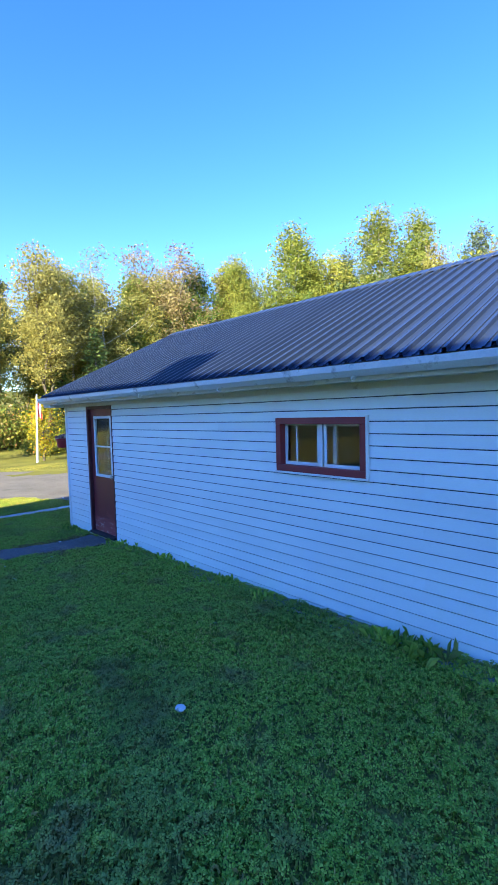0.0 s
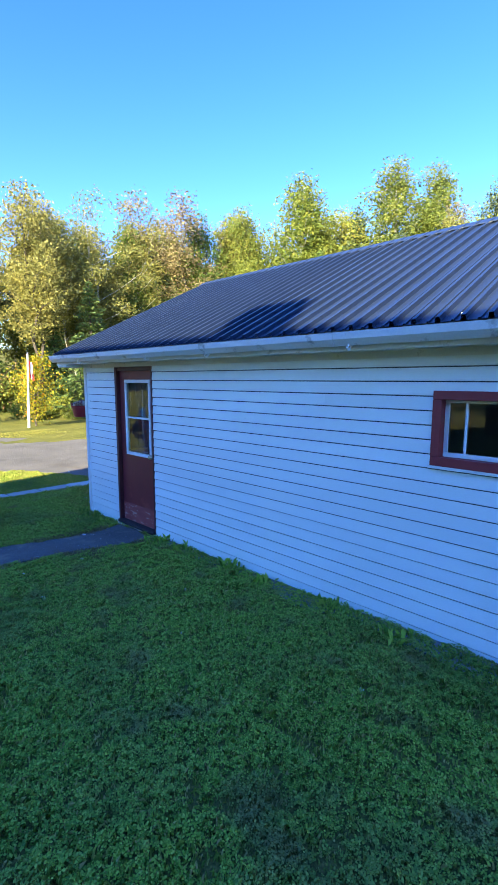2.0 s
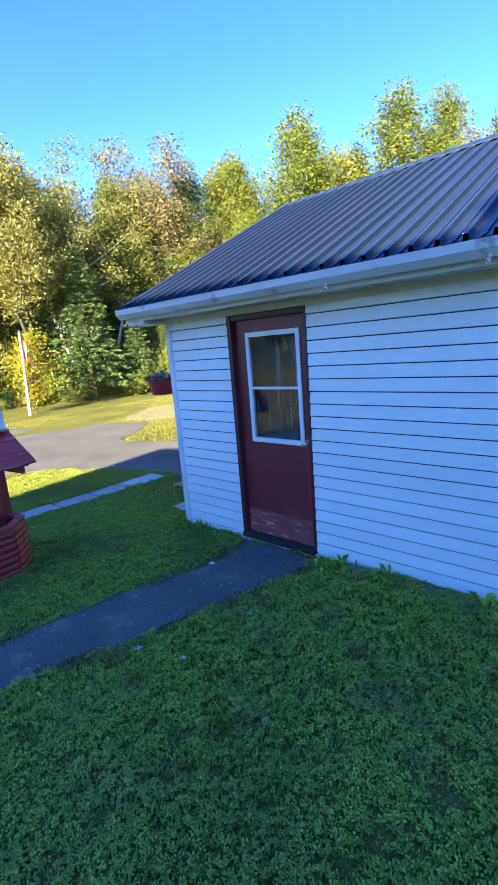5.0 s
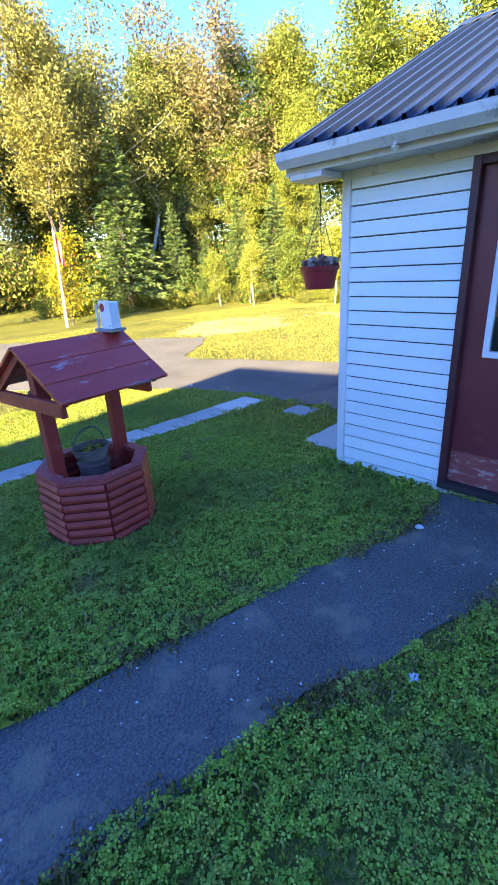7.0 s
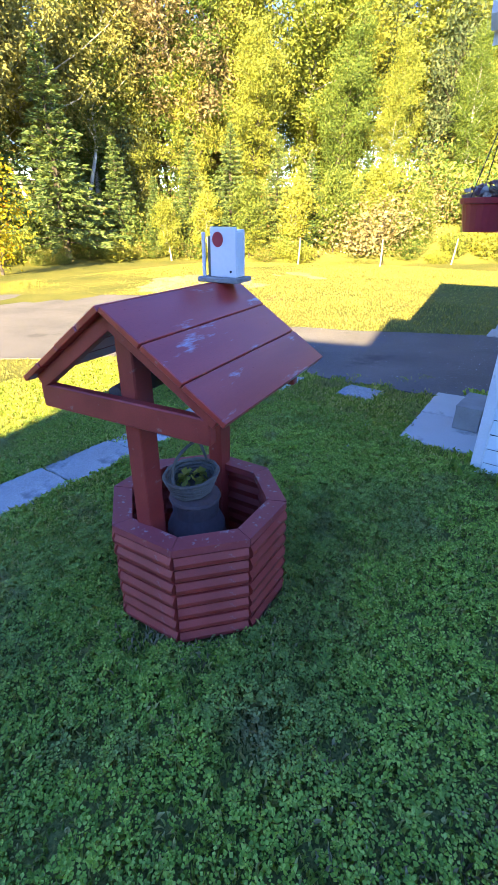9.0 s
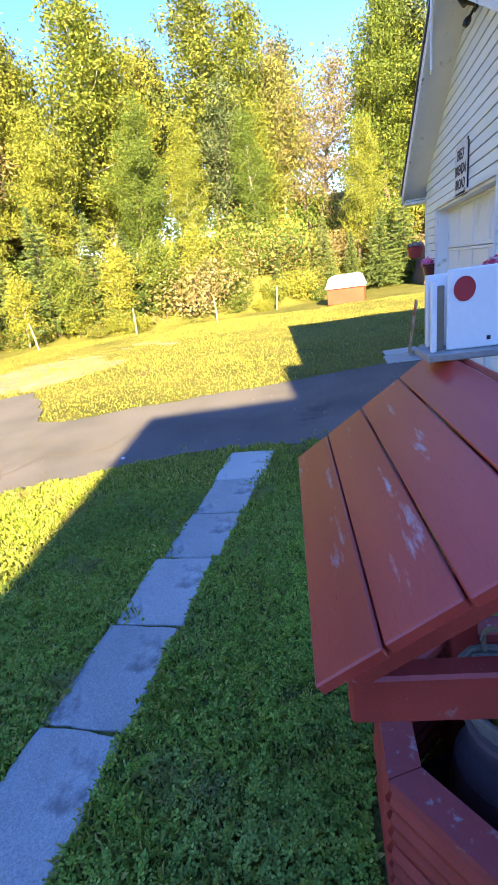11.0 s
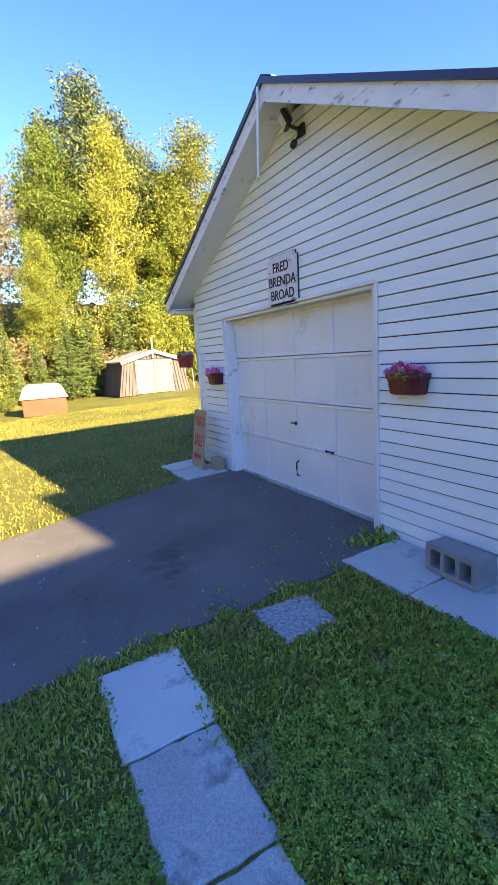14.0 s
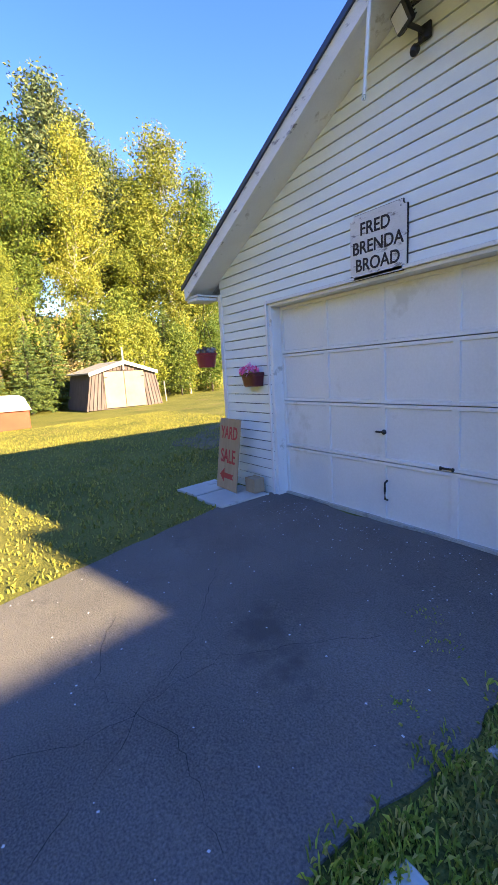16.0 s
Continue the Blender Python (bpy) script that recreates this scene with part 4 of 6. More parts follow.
# ---- wishing well ----
WELL = Matrix.Translation((-1.837, 0.826, -0.09)) @ Matrix.Rotation(radians(7.4), 4, "Z")
well = root("wishing_well", WELL, label="red wooden wishing well with a gabled roof", category="wishing well")
R8, PH = 0.356, radians(154)
RIMZ, ROWS_N = 0.442, 7
side_len = 2 * R8 * math.sin(math.pi / 8)
apo = R8 * math.cos(math.pi / 8)
slat_h = RIMZ / ROWS_N
slat_prof = [(-0.022, 0.0), (0.018, 0.002), (0.03, 0.016), (0.032, 0.034), (0.02, slat_h - 0.004), (-0.012, slat_h - 0.002), (-0.028, slat_h * 0.5)]
bm = prism([(p, q) for p, q in slat_prof], "y", -side_len / 2 - 0.004, side_len / 2 + 0.004)
bm.verts.index_update()
slat_me = mesh_of("slat", [v.co[:] for v in bm.verts], [[v.index for v in f.verts] for f in bm.faces], WELL_RED)
bm.free()
cap_o, cap_i = R8 + 0.028, R8 - 0.055
h = math.pi / 8
cap_pts = [(cap_i * math.cos(h), -cap_i * math.sin(h)), (cap_o * math.cos(h), -cap_o * math.sin(h)), (cap_o * math.cos(h), cap_o * math.sin(h)), (cap_i * math.cos(h), cap_i * math.sin(h))]
for k in range(8):
    a = PH + math.pi / 8 + k * math.pi / 4
    side = root("side_panel", Matrix.Rotation(a, 4, "Z"))
    side.parent = well
    for r in range(ROWS_N):
        piece("slat", slat_me, side, Matrix.Translation((apo + random.uniform(-0.003, 0.003), 0, r * slat_h - 0.002)))
    bm = add_prism(bmesh.new(), [(x * 0.998, y * 0.99) for x, y in cap_pts], "z", RIMZ, RIMZ + 0.032)
    part("cap_board", bm, WELL_CAP, well, "worn cap board with paint flaking off", at=Matrix.Rotation(a, 4, "Z") @ Matrix.Translation((0, 0, random.uniform(0, 0.004))))
bm = lathe([(apo - 0.04, 0.0), (apo - 0.04, 0.025)], 8)
part("well_bottom", bm, DARK, well)
RZ, E1, Z1, E2, Z2, XA, XB, RY = 1.290, -0.352, 0.996, 0.487, 1.005, -0.351, 0.461, 0.08
for x in (-0.235, 0.29):
    part("post", box((x - 0.045, RY - 0.05, -0.03), (x + 0.045, RY + 0.02, RZ - 0.075), 0.005), WELL_RED, well)
for x, t in ((-0.32, 0.038), (0.337, 0.038)):
    part("tie_beam", box((x, E1 + 0.07, 0.91), (x + t, E2 - 0.04, 1.0), 0.005), WELL_RED, well)


def slope_boards(ye, ze, widths, s):
    run_ = math.hypot(ye - RY, RZ - ze)
    ang = math.atan2(RZ - ze, abs(ye - RY))
    at = 0.0
    total = sum(widths)
    for w in widths:
        a0, a1 = at * run_ / total, (at + w) * run_ / total - 0.004
        bm = box((XA + random.uniform(-0.004, 0.004), a0, 0.0), (XB + random.uniform(-0.004, 0.004), a1, 0.022), 0.003)
        m = Matrix.Translation((0, RY, RZ - 0.0)) @ (Matrix.Rotation(-ang, 4, "X") if s > 0 else Matrix.Diagonal((1, -1, 1, 1)) @ Matrix.Rotation(-ang, 4, "X"))
        bm.transform(m)
        bmesh.ops.recalc_face_normals(bm, faces=bm.faces[:])
        part("roof_board", bm, WELL_ROOF, well, "red roof board with scraped paint")
        at += w
    for x in (XA + 0.03, XB - 0.09):
        bm = box((x, 0.01, -0.052), (x + 0.04, run_ * 0.93, -0.001), 0.003)
        bm.transform(m)
        bmesh.ops.recalc_face_normals(bm, faces=bm.faces[:])
        part("rafter", bm, WELL_RED, well)


slope_boards(E1, Z1, (1.0, 1.0, 1.0), -1)
slope_boards(E2, Z2, (0.8, 0.85, 0.8, 0.75), 1)
part("windlass", tube([(-0.26, RY + 0.06, 0.985), (-0.1, RY + 0.065, 0.99), (0.3, RY + 0.06, 0.985)], [0.034, 0.038, 0.034], 10), BARK, well, "rough bark-covered roller")

pot_in = root("clay_pot", WELL @ Matrix.Translation((0.02, 0.03, 0.0)) @ Matrix.Diagonal((1, 1, 1.3, 1)), label="dull brown clay pot standing inside the well", category="pot")
part("body", lathe([(0.12, -0.015), (0.138, 0.03), (0.142, 0.14), (0.13, 0.235), (0.102, 0.285), (0.105, 0.335)], 24), STONE, pot_in, smooth=False)
part("lid", lathe([(0.106, 0.336), (0.114, 0.343), (0.110, 0.353), (0.08, 0.358), (0.02, 0.359)], 22), STONE, pot_in, "flat worn lid")
basket = root("basket", WELL @ Matrix.Translation((0.03, 0.05, 0.468)), label="grey wicker basket with faded yellow flowers", category="basket")
for r in range(6):
    bm = bmesh.new()
    rr = 0.085 + 0.006 * r
    pts = [(rr * 1.15 * math.cos(k * math.tau / 18), rr * 0.95 * math.sin(k * math.tau / 18), 0.007 + r * 0.015 + 0.003 * (k % 2)) for k in range(19)]
    add_tube(bm, pts, 0.0085, 6)
    part("cane_ring", bm, WICKER, basket, "woven grey cane")
part("base", lathe([(0.08, 0.0), (0.085, 0.01)], 16), WICKER, basket)
part("handle", tube([(0.125 * math.cos(a), 0.012 * math.sin(3 * a), 0.08 + 0.15 * math.sin(a)) for a in [math.pi * k / 12 for k in range(13)]], 0.007, 6), WICKER, basket)


def tufts(n, spread, height, size, seed=1, flat=0.5):
    """A loose heap of small bent leaves or petals."""
    rng = np.random.default_rng(seed)
    bm = bmesh.new()
    for _ in range(n):
        a, r = rng.uniform(0, math.tau), math.sqrt(rng.uniform(0, 1))
        c = Vector((spread[0] * r * math.cos(a), spread[1] * r * math.sin(a), height * rng.uniform(0.1, 1) * (1.1 - 0.5 * r)))
        q = Euler((rng.uniform(-1.2, 1.2), rng.uniform(-1.2, 1.2), rng.uniform(0, 6.3))).to_quaternion()
        s = size * rng.uniform(0.6, 1.3)
        v = [bm.verts.new(c + q @ Vector(p)) for p in ((-s / 2, 0, 0), (0, -s * flat, s * 0.15), (s / 2, 0, 0), (0, s * flat, s * 0.15))]
        bm.faces.new(v)
    return bm


part("flower_heap", tufts(60, (0.08, 0.065), 0.10, 0.035, 4), L_YELLOW, basket, "faded yellow flowers and leaves")

# little white nest box at the end of the ridge
nest = root("nest_box", WELL @ Matrix.Translation((0.365, RY - 0.02, RZ + 0.004)) @ Matrix.Diagonal((0.85, 0.85, 0.97, 1)), label="small white wooden nest box with a red disc", category="nest box")
part("base_plate", box((-0.075, -0.105, 0.012), (0.075, 0.115, 0.032), 0.003), GREYWOOD, nest, "grey base plate")
part("front_board", box((-0.045, -0.085, 0.033), (-0.033, 0.055, 0.225), 0.003), WHITEPAINT, nest)
part("back_board", box((0.033, -0.085, 0.033), (0.045, 0.09, 0.215), 0.003), WHITEPAINT, nest)
part("side_board", box((-0.032, -0.085, 0.033), (0.032, -0.073, 0.21), 0.003), WHITEPAINT, nest)
part("corner_strip", box((-0.050, 0.085, 0.033), (-0.036, 0.10, 0.205), 0.002), WHITEPAINT, nest)
part("inner_board", box((-0.025, 0.058, 0.033), (-0.013, 0.082, 0.19), 0.002), CREAM, nest, "bare yellowish inner strip")
bm = bmesh.new()
join(bm, lathe([(0.029, 0.0), (0.029, 0.002)], 28), Matrix.Translation((-0.0452, 0.012, 0.178)) @ Matrix.Rotation(radians(-90), 4, "Y"))
part("disc", bm, SIGNRED, nest, "painted red disc")
part("latch", box((-0.047, -0.062, 0.05), (-0.0452, -0.052, 0.06)), LETTER, nest)
# ---- things on and by the gable wall ----
FACE = Matrix(((-1, 0, 0, 0), (0, 0, 1, 0), (0, 1, 0, 0), (0, 0, 0, 1)))


def lettering(text, size, material, parent, at, name="lettering", extrude=0.002, bold=0.0, squeeze=1.0):
    cu = bpy.data.curves.new(name, "FONT")
    cu.body, cu.size, cu.extrude, cu.align_x, cu.align_y, cu.offset = text, size, extrude, "CENTER", "CENTER", bold
    tmp = bpy.data.objects.new("tmp_text", cu)
    me = bpy.data.meshes.new_from_object(tmp)
    bpy.data.objects.remove(tmp)
    me.name = name
    me.materials.clear()
    me.materials.append(material)
    ob = new(name, me)
    ob.parent = parent
    ob.matrix_basis = at @ Matrix.Diagonal((squeeze, 1, 1, 1))
    return ob


sign = root("name_sign", Matrix.Translation((2.965, 0.004, 2.19)) @ Matrix.Rotation(radians(-1.0), 4, "Y"), label="weathered white board sign with dark capital letters", category="sign")
bm = box((-0.265, 0.0, -0.24), (0.265, 0.018, 0.24), 0.0)
vert_edges = [e for e in bm.edges if abs(e.verts[0].co.y - e.verts[1].co.y) > 0.01]
bmesh.ops.bevel(bm, geom=vert_edges, offset=0.035, segments=3, affect="EDGES")
part("board", bm, SIGNBOARD, sign)
bm = box((-0.27, -0.001, -0.245), (0.27, 0.012, 0.245), 0.0)
vert_edges = [e for e in bm.edges if abs(e.verts[0].co.y - e.verts[1].co.y) > 0.01]
bmesh.ops.bevel(bm, geom=vert_edges, offset=0.038, segments=3, affect="EDGES")
part("edge_band", bm, LETTER, sign, "dark painted edge")
for k, (txt, zz, xx) in enumerate((("FRED", 0.125, 0.02), ("BRENDA", -0.01, 0.0), ("BROAD", -0.14, 0.0))):
    lettering(txt, 0.132, LETTER, sign, Matrix.Translation((xx, 0.019, zz)) @ FACE, bold=0.002, squeeze=0.95)
for dx_, dz_ in ((0.22, 0.2), (-0.22, 0.2), (0.0, -0.215)):
    bm = bmesh.new()
    join(bm, lathe([(0.007, 0.0), (0.007, 0.003), (0.003, 0.006)], 8), Matrix.Translation((dx_, 0.018, dz_)) @ Matrix.Rotation(radians(-90), 4, "X"))
    part("screw", bm, METAL, sign)

flood = root("floodlight", Matrix.Translation((2.56, 0.0, 3.37)), label="black outdoor floodlight with a small sensor under the peak", category="floodlight")
part("wall_plate", box((-0.05, 0.006, -0.05), (0.05, 0.03, 0.05), 0.008), BLACK, flood)
part("arm", tube([(0, 0.03, 0), (0.02, 0.07, 0.02), (0.06, 0.11, 0.05)], 0.016, 8), BLACK, flood)
HEAD = Matrix.Translation((0.09, 0.13, 0.10)) @ Matrix.Rotation(radians(-25), 4, "Z") @ Matrix.Rotation(radians(-28), 4, "X")
head = part("lamp_head", box((-0.085, -0.03, -0.065), (0.085, 0.02, 0.065), 0.01), BLACK, flood, at=HEAD)
part("lens", box((-0.068, 0.0205, -0.05), (0.068, 0.024, 0.05), 0.002), LAMPFACE, head, "pale lamp lens")
for zf in range(5):
    part("fin", box((-0.07, -0.05, -0.045 + zf * 0.022), (0.07, -0.03, -0.039 + zf * 0.022)), BLACK, head)
part("sensor", lathe([(0.022, -0.05), (0.03, -0.03), (0.03, 0.0), (0.018, 0.02)], 12), BLACK, flood, at=Matrix.Translation((0.03, 0.07, -0.09)) @ Matrix.Rotation(radians(35), 4, "X"))
part("stem", tube([(0, 0.03, -0.03), (0.02, 0.05, -0.06), (0.03, 0.07, -0.09)], 0.012, 8), BLACK, flood)

rod = root("white_rod", Matrix.Translation((0, 0, 0)), label="thin white pole hanging from the gable peak", category="pole")
part("rod", tube([(2.705, RAKE + 0.035, 3.71), (2.74, RAKE + 0.03, 3.40), (2.79, RAKE + 0.02, 3.03)], 0.012, 8), WHITEPAINT, rod)
part("tip", tube([(2.79, RAKE + 0.02, 3.032), (2.793, RAKE + 0.02, 3.0)], [0.014, 0.010], 8), METAL, rod)


def wall_planter(x, zb, wide, seed, label):
    p = root("wall_planter", Matrix.Translation((x, 0.004, zb)), label=label, category="planter", group="planters on the garage wall")
    bm = bmesh.new()
    w2 = wide / 2
    prof = [(0.80, 0.0, 0.10), (0.86, 0.008, 0.115), (0.97, 0.115, 0.135), (1.04, 0.118, 0.145), (1.05, 0.15, 0.148), (0.98, 0.152, 0.14), (0.9, 0.10, 0.125)]
    rings = []
    for f_, z_, d_ in prof:
        ring = []
        for k in range(17):
            a = math.pi * k / 16
            ring.append(bm.verts.new((w2 * f_ * math.copysign(abs(math.cos(a)) ** 0.6, math.cos(a)), d_ * math.sin(a) ** 0.6 + 0.004, z_)))
        rings.append(ring)
    for a, b in zip(rings, rings[1:]):
        for k in range(16):
            bm.faces.new((a[k], a[k + 1], b[k + 1], b[k]))
        bm.faces.new((a[16], a[0], b[0], b[16]))
    bm.faces.new(rings[0][::-1])
    bm.faces.new(rings[-1])
    bmesh.ops.recalc_face_normals(bm, faces=bm.faces[:])
    part("trough", bm, POT_DARK, p)
    fl = tufts(150, (w2 * 0.98, 0.075), 0.115, 0.05, seed)
    part("flowers", fl, PINK, p, "pink flowers", at=Matrix.Translation((0, 0.085, 0.125)))
    part("foliage", tufts(50, (w2 * 0.9, 0.07), 0.06, 0.05, seed + 50), CLOVER, p, at=Matrix.Translation((0, 0.085, 0.12)))
    return p


wall_planter(1.34, 1.115, 0.335, 11, "maroon wall planter full of pink flowers beside the door")
wall_planter(4.66, 1.115, 0.30, 12, "maroon wall planter with pink flowers near the corner")


def hanging_pot(x, y, ztop, zhook, dia, label):
    p = root("hanging_pot", Matrix.Translation((x, y, ztop)), label=label, category="hanging pot", group="pots hung under the eaves")
    r = dia / 2
    part("pot", lathe([(r * 0.72, -0.17), (r * 0.75, -0.165), (r * 0.92, -0.03), (r * 1.0, -0.028), (r * 1.03, 0.0), (r * 0.96, 0.002), (r * 0.9, -0.02), (r * 0.3, -0.025)], 24), POT_RED, p, "plain red plastic pot")
    part("withered_foliage", tufts(110, (r * 0.9, r * 0.9), 0.085, 0.05, int(x * 10) + 70), DRYLEAF, p, "withered purple and grey plants", at=Matrix.Translation((0, 0, -0.01)))
    for k in range(3):
        a = k * math.tau / 3 + 0.5
        part("chain", tube([(r * 0.97 * math.cos(a), r * 0.97 * math.sin(a), 0), (0.01 * math.cos(a), 0.01 * math.sin(a), (zhook - ztop) * 0.6)], 0.003, 5), BLACK, p)
    part("hook", tube([(0, 0, (zhook - ztop) * 0.58), (0.012, 0, (zhook - ztop) * 0.7), (-0.012, 0, (zhook - ztop) * 0.85), (0, 0, zhook - ztop)], 0.006, 6), BLACK, p)
    return p


hanging_pot(0.044, 0.247, 1.56, 2.24, 0.31, "red pot of withered plants hanging under the corner eaves")
hanging_pot(5.52, 0.13, 1.53, 2.19, 0.27, "red pot of withered plants hanging at the far eaves")

# plywood sale sign, leaning on a wood block
sale = root("sale_sign", Matrix.Translation((4.95, 0.30, -0.055)) @ Matrix.Rotation(radians(-4), 4, "Z") @ Matrix.Rotation(radians(8), 4, "X"), label="plywood yard sale board leaning by the wall", category="sign")
part("board", box((-0.24, 0.0, 0.0), (0.24, 0.014, 0.82), 0.002), PLY, sale)
lettering("YARD", 0.20, SIGNRED, sale, Matrix.Translation((0.0, 0.0155, 0.65)) @ FACE, bold=0.004, squeeze=0.75, extrude=0.001)
lettering("SALE", 0.22, SIGNRED, sale, Matrix.Translation((0.0, 0.0155, 0.38)) @ FACE, bold=0.004, squeeze=0.75, extrude=0.001)
bm = bmesh.new()
vs = [bm.verts.new((x, 0.0158, z)) for x, z in ((0.17, 0.16), (0.06, 0.245), (0.06, 0.19), (-0.16, 0.19), (-0.13, 0.16), (-0.16, 0.13), (0.06, 0.13), (0.06, 0.075))]
bm.faces.new(vs)
part("arrow", bm, SIGNRED, sale, "painted red arrow")
blk = tagged(part("wood_block", box((-0.09, -0.07, 0.0), (0.09, 0.07, 0.16), 0.006), PLY, None, at=Matrix.Translation((4.62, 0.13, -0.048))), "brown wooden block behind the plywood sign", "wood block")

# concrete block with hollow cores
cb = root("concrete_block", Matrix.Translation((0.79, 0.17, -0.048)) @ Matrix.Rotation(radians(-3), 4, "Z"), label="grey hollow concrete block lying on the pad", category="concrete block")
bm = bmesh.new()
cx_, cz_ = (-0.195, -0.160, -0.075, -0.045, 0.045, 0.075, 0.160, 0.195), (0.0, 0.034, 0.156, 0.19)
gridv = [[bm.verts.new((x, -0.095, z)) for z in cz_] for x in cx_]
cells = [bm.faces.new((gridv[i][j], gridv[i + 1][j], gridv[i + 1][j + 1], gridv[i][j + 1])) for i in range(7) for j in range(3) if not (j == 1 and i in (1, 3, 5))]
for v in [v for f_ in bmesh.ops.extrude_face_region(bm, geom=cells)["geom"] if isinstance(f_, bmesh.types.BMVert) for v in (f_,)]:
    v.co.y += 0.19
    v.co += Vector((random.uniform(-0.003, 0.003), random.uniform(-0.003, 0.003), random.uniform(-0.002, 0.002)))
bmesh.ops.recalc_face_normals(bm, faces=bm.faces[:])
part("shell", bm, BLOCK, cb)

# things behind the door's window
tagged(part("blue_tub", lathe([(0.07, 0.0), (0.085, 0.06), (0.05, 0.08)], 12), BLUETOY, None, at=Matrix.Translation((0.22, -1.50, 1.005))), "blue plastic tub on the inner sill", "tub")
tagged(part("inner_shelf", box((0.14, -1.7, 0.96), (0.36, -0.9, 1.0), 0.004), GREYWOOD, None), "plain wooden shelf inside the door", "shelf")
film = root("plastic_film", label="creased clear plastic sheet hung behind the door window", category="plastic sheet")
bm = bmesh.new()
N, M_ = 40, 26
grid = [[bm.verts.new((0.115 + 0.012 * noise.noise((i * 0.22 + j * 0.16, j * 0.05, 2)) + 0.006 * abs(noise.noise((i * 0.5 + j * 0.4, j * 0.1, 9))), -1.64 + 0.66 * j / M_, 0.98 + 0.97 * i / N)) for j in range(M_ + 1)] for i in range(N + 1)]
for i in range(N):
    for j in range(M_):
        bm.faces.new((grid[i][j], grid[i][j + 1], grid[i + 1][j + 1], grid[i + 1][j]))
sh = part("sheet", bm, FILM, film, smooth=True)
so = sh.modifiers.new("thick", "SOLIDIFY")
so.thickness = 0.001

# ---- flagpole, dog house, shed ----
pole = root("flagpole", Matrix.Translation((4.4, 14.45, lay(4.4, 14.45))), label="slender white flagpole with a limp red and white flag", category="flagpole")
part("pole", tube([(0, 0, -0.05), (0.05, -0.05, 1.6), (0.1, -0.1, 3.2)], [0.055, 0.045, 0.035], 10), WHITEPAINT, pole)
part("finial", lathe([(0.03, 0), (0.05, 0.04), (0.03, 0.08)], 10), METAL, pole, at=Matrix.Translation((0.1, -0.1, 3.2)))
bm = bmesh.new()
fl = [[bm.verts.new((0.03 + 0.16 * j / 6 + 0.03 * math.sin(j * 1.7 + i * 0.5) + 0.1, -0.1 + 0.02 * math.cos(j * 2.1 + i * 0.3), 2.95 - 0.75 * (i / 8) - 0.15 * (j / 6))) for j in range(7)] for i in range(9)]
for i in range(8):
    for j in range(6):
        bm.faces.new((fl[i][j], fl[i][j + 1], fl[i + 1][j + 1], fl[i + 1][j]))
fo = part("flag", bm, SIGNRED, pole, "red and white cloth hanging limp")
s2 = fo.modifiers.new("thick", "SOLIDIFY")
s2.thickness = 0.006
fo.data.materials.append(WHITEPAINT)
for p in fo.data.polygons:
    if p.index % 6 in (2, 3):
        p.material_index = 1

DHX, DHY = 16.9, 1.3
dog = root("dog_house", Matrix.Translation((DHX, DHY, lay(DHX, DHY) - 0.01)) @ Matrix.Rotation(radians(-4), 4, "Z"), label="red plywood dog house with a white barrel roof", category="dog house")
part("wall", box((-0.5, -0.72, 0.0), (0.9, 0.72, 0.62), 0.01), surface("orange_red_paint", (0.24, 0.038, 0.016), (0.34, 0.062, 0.026), 2, 30, 0.6, 0.2, stain=(0.26, 0.07, 0.04), stain_amount=0.2), dog)
part("roof", prism([(-0.78, 0.621), (0.78, 0.621), (0.62, 1.0), (0.5, 1.08), (-0.5, 1.08), (-0.62, 1.0)], "x", -0.56, 0.95), WHITEPAINT, dog, "white rounded roof")
part("trim", box((-0.57, -0.8, 0.60), (-0.52, 0.8, 0.64), 0.004), GREYWOOD, dog)

SX, SY = 20.2, -3.9
shed = root("garden_shed", Matrix.Translation((SX, SY, lay(SX, SY) - 0.02)) @ Matrix.Rotation(radians(5), 4, "Z"), label="faded brown garden shed with cream double doors", category="shed")
part("wall", prism([(-1.75, 0.0), (1.75, 0.0), (1.45, 1.55), (0.0, 2.02), (-1.45, 1.55)], "x", 0.05, 2.6), SHEDWALL, shed)
part("door", box((-0.03, 0.02, 0.06), (0.045, 0.93, 1.62), 0.008), CREAM, shed, "cream painted door")
part("door", box((-0.03, -0.93, 0.06), (0.045, 0.0, 1.62), 0.008), CREAM, shed, "cream painted door")
for s in (-1, 1):
    part("roof", prism([(0.0, 2.03), (0.0, 2.09), (s * 1.62, 1.60), (s * 1.62, 1.54)], "x", -0.12, 2.75), GREYWOOD, shed)
    part("fascia", prism([(0.0, 1.94), (0.0, 2.085), (s * 1.6, 1.60), (s * 1.6, 1.46)], "x", -0.15, -0.121), TRIM, shed, "pale fascia board")
for k in range(20):
    y0 = -1.72 + k * 0.172
    ytop = y0 * 0.84
    if abs(y0 + 0.05) < 0.9:
        zb, zt = 1.66, 1.96 - 0.29 * abs(y0) * 0.98
        if zt - zb < 0.05:
            continue
        bm = box((0.0, y0, zb), (0.048, y0 + 0.14, zt), 0.004)
    else:
        zt = min(1.55, 1.98 - 0.3 * abs(y0))
        bm = bmesh.new()
        lo, hi = y0, y0 + 0.14
        k0 = 0.83
        a = [(lo, 0.02), (hi, 0.02), (hi * k0 if abs(hi) > 1 else hi, zt), (lo * k0 if abs(lo) > 1 else lo, zt)]
        add_prism(bm, a, "x", 0.0, 0.048)
    part("board", bm, SHEDWALL, shed)
part("mast", tube([(-0.14, 0.05, 1.7), (-0.14, 0.05, 2.62)], 0.03, 8), TRIM, shed, "short pale post on the gable")
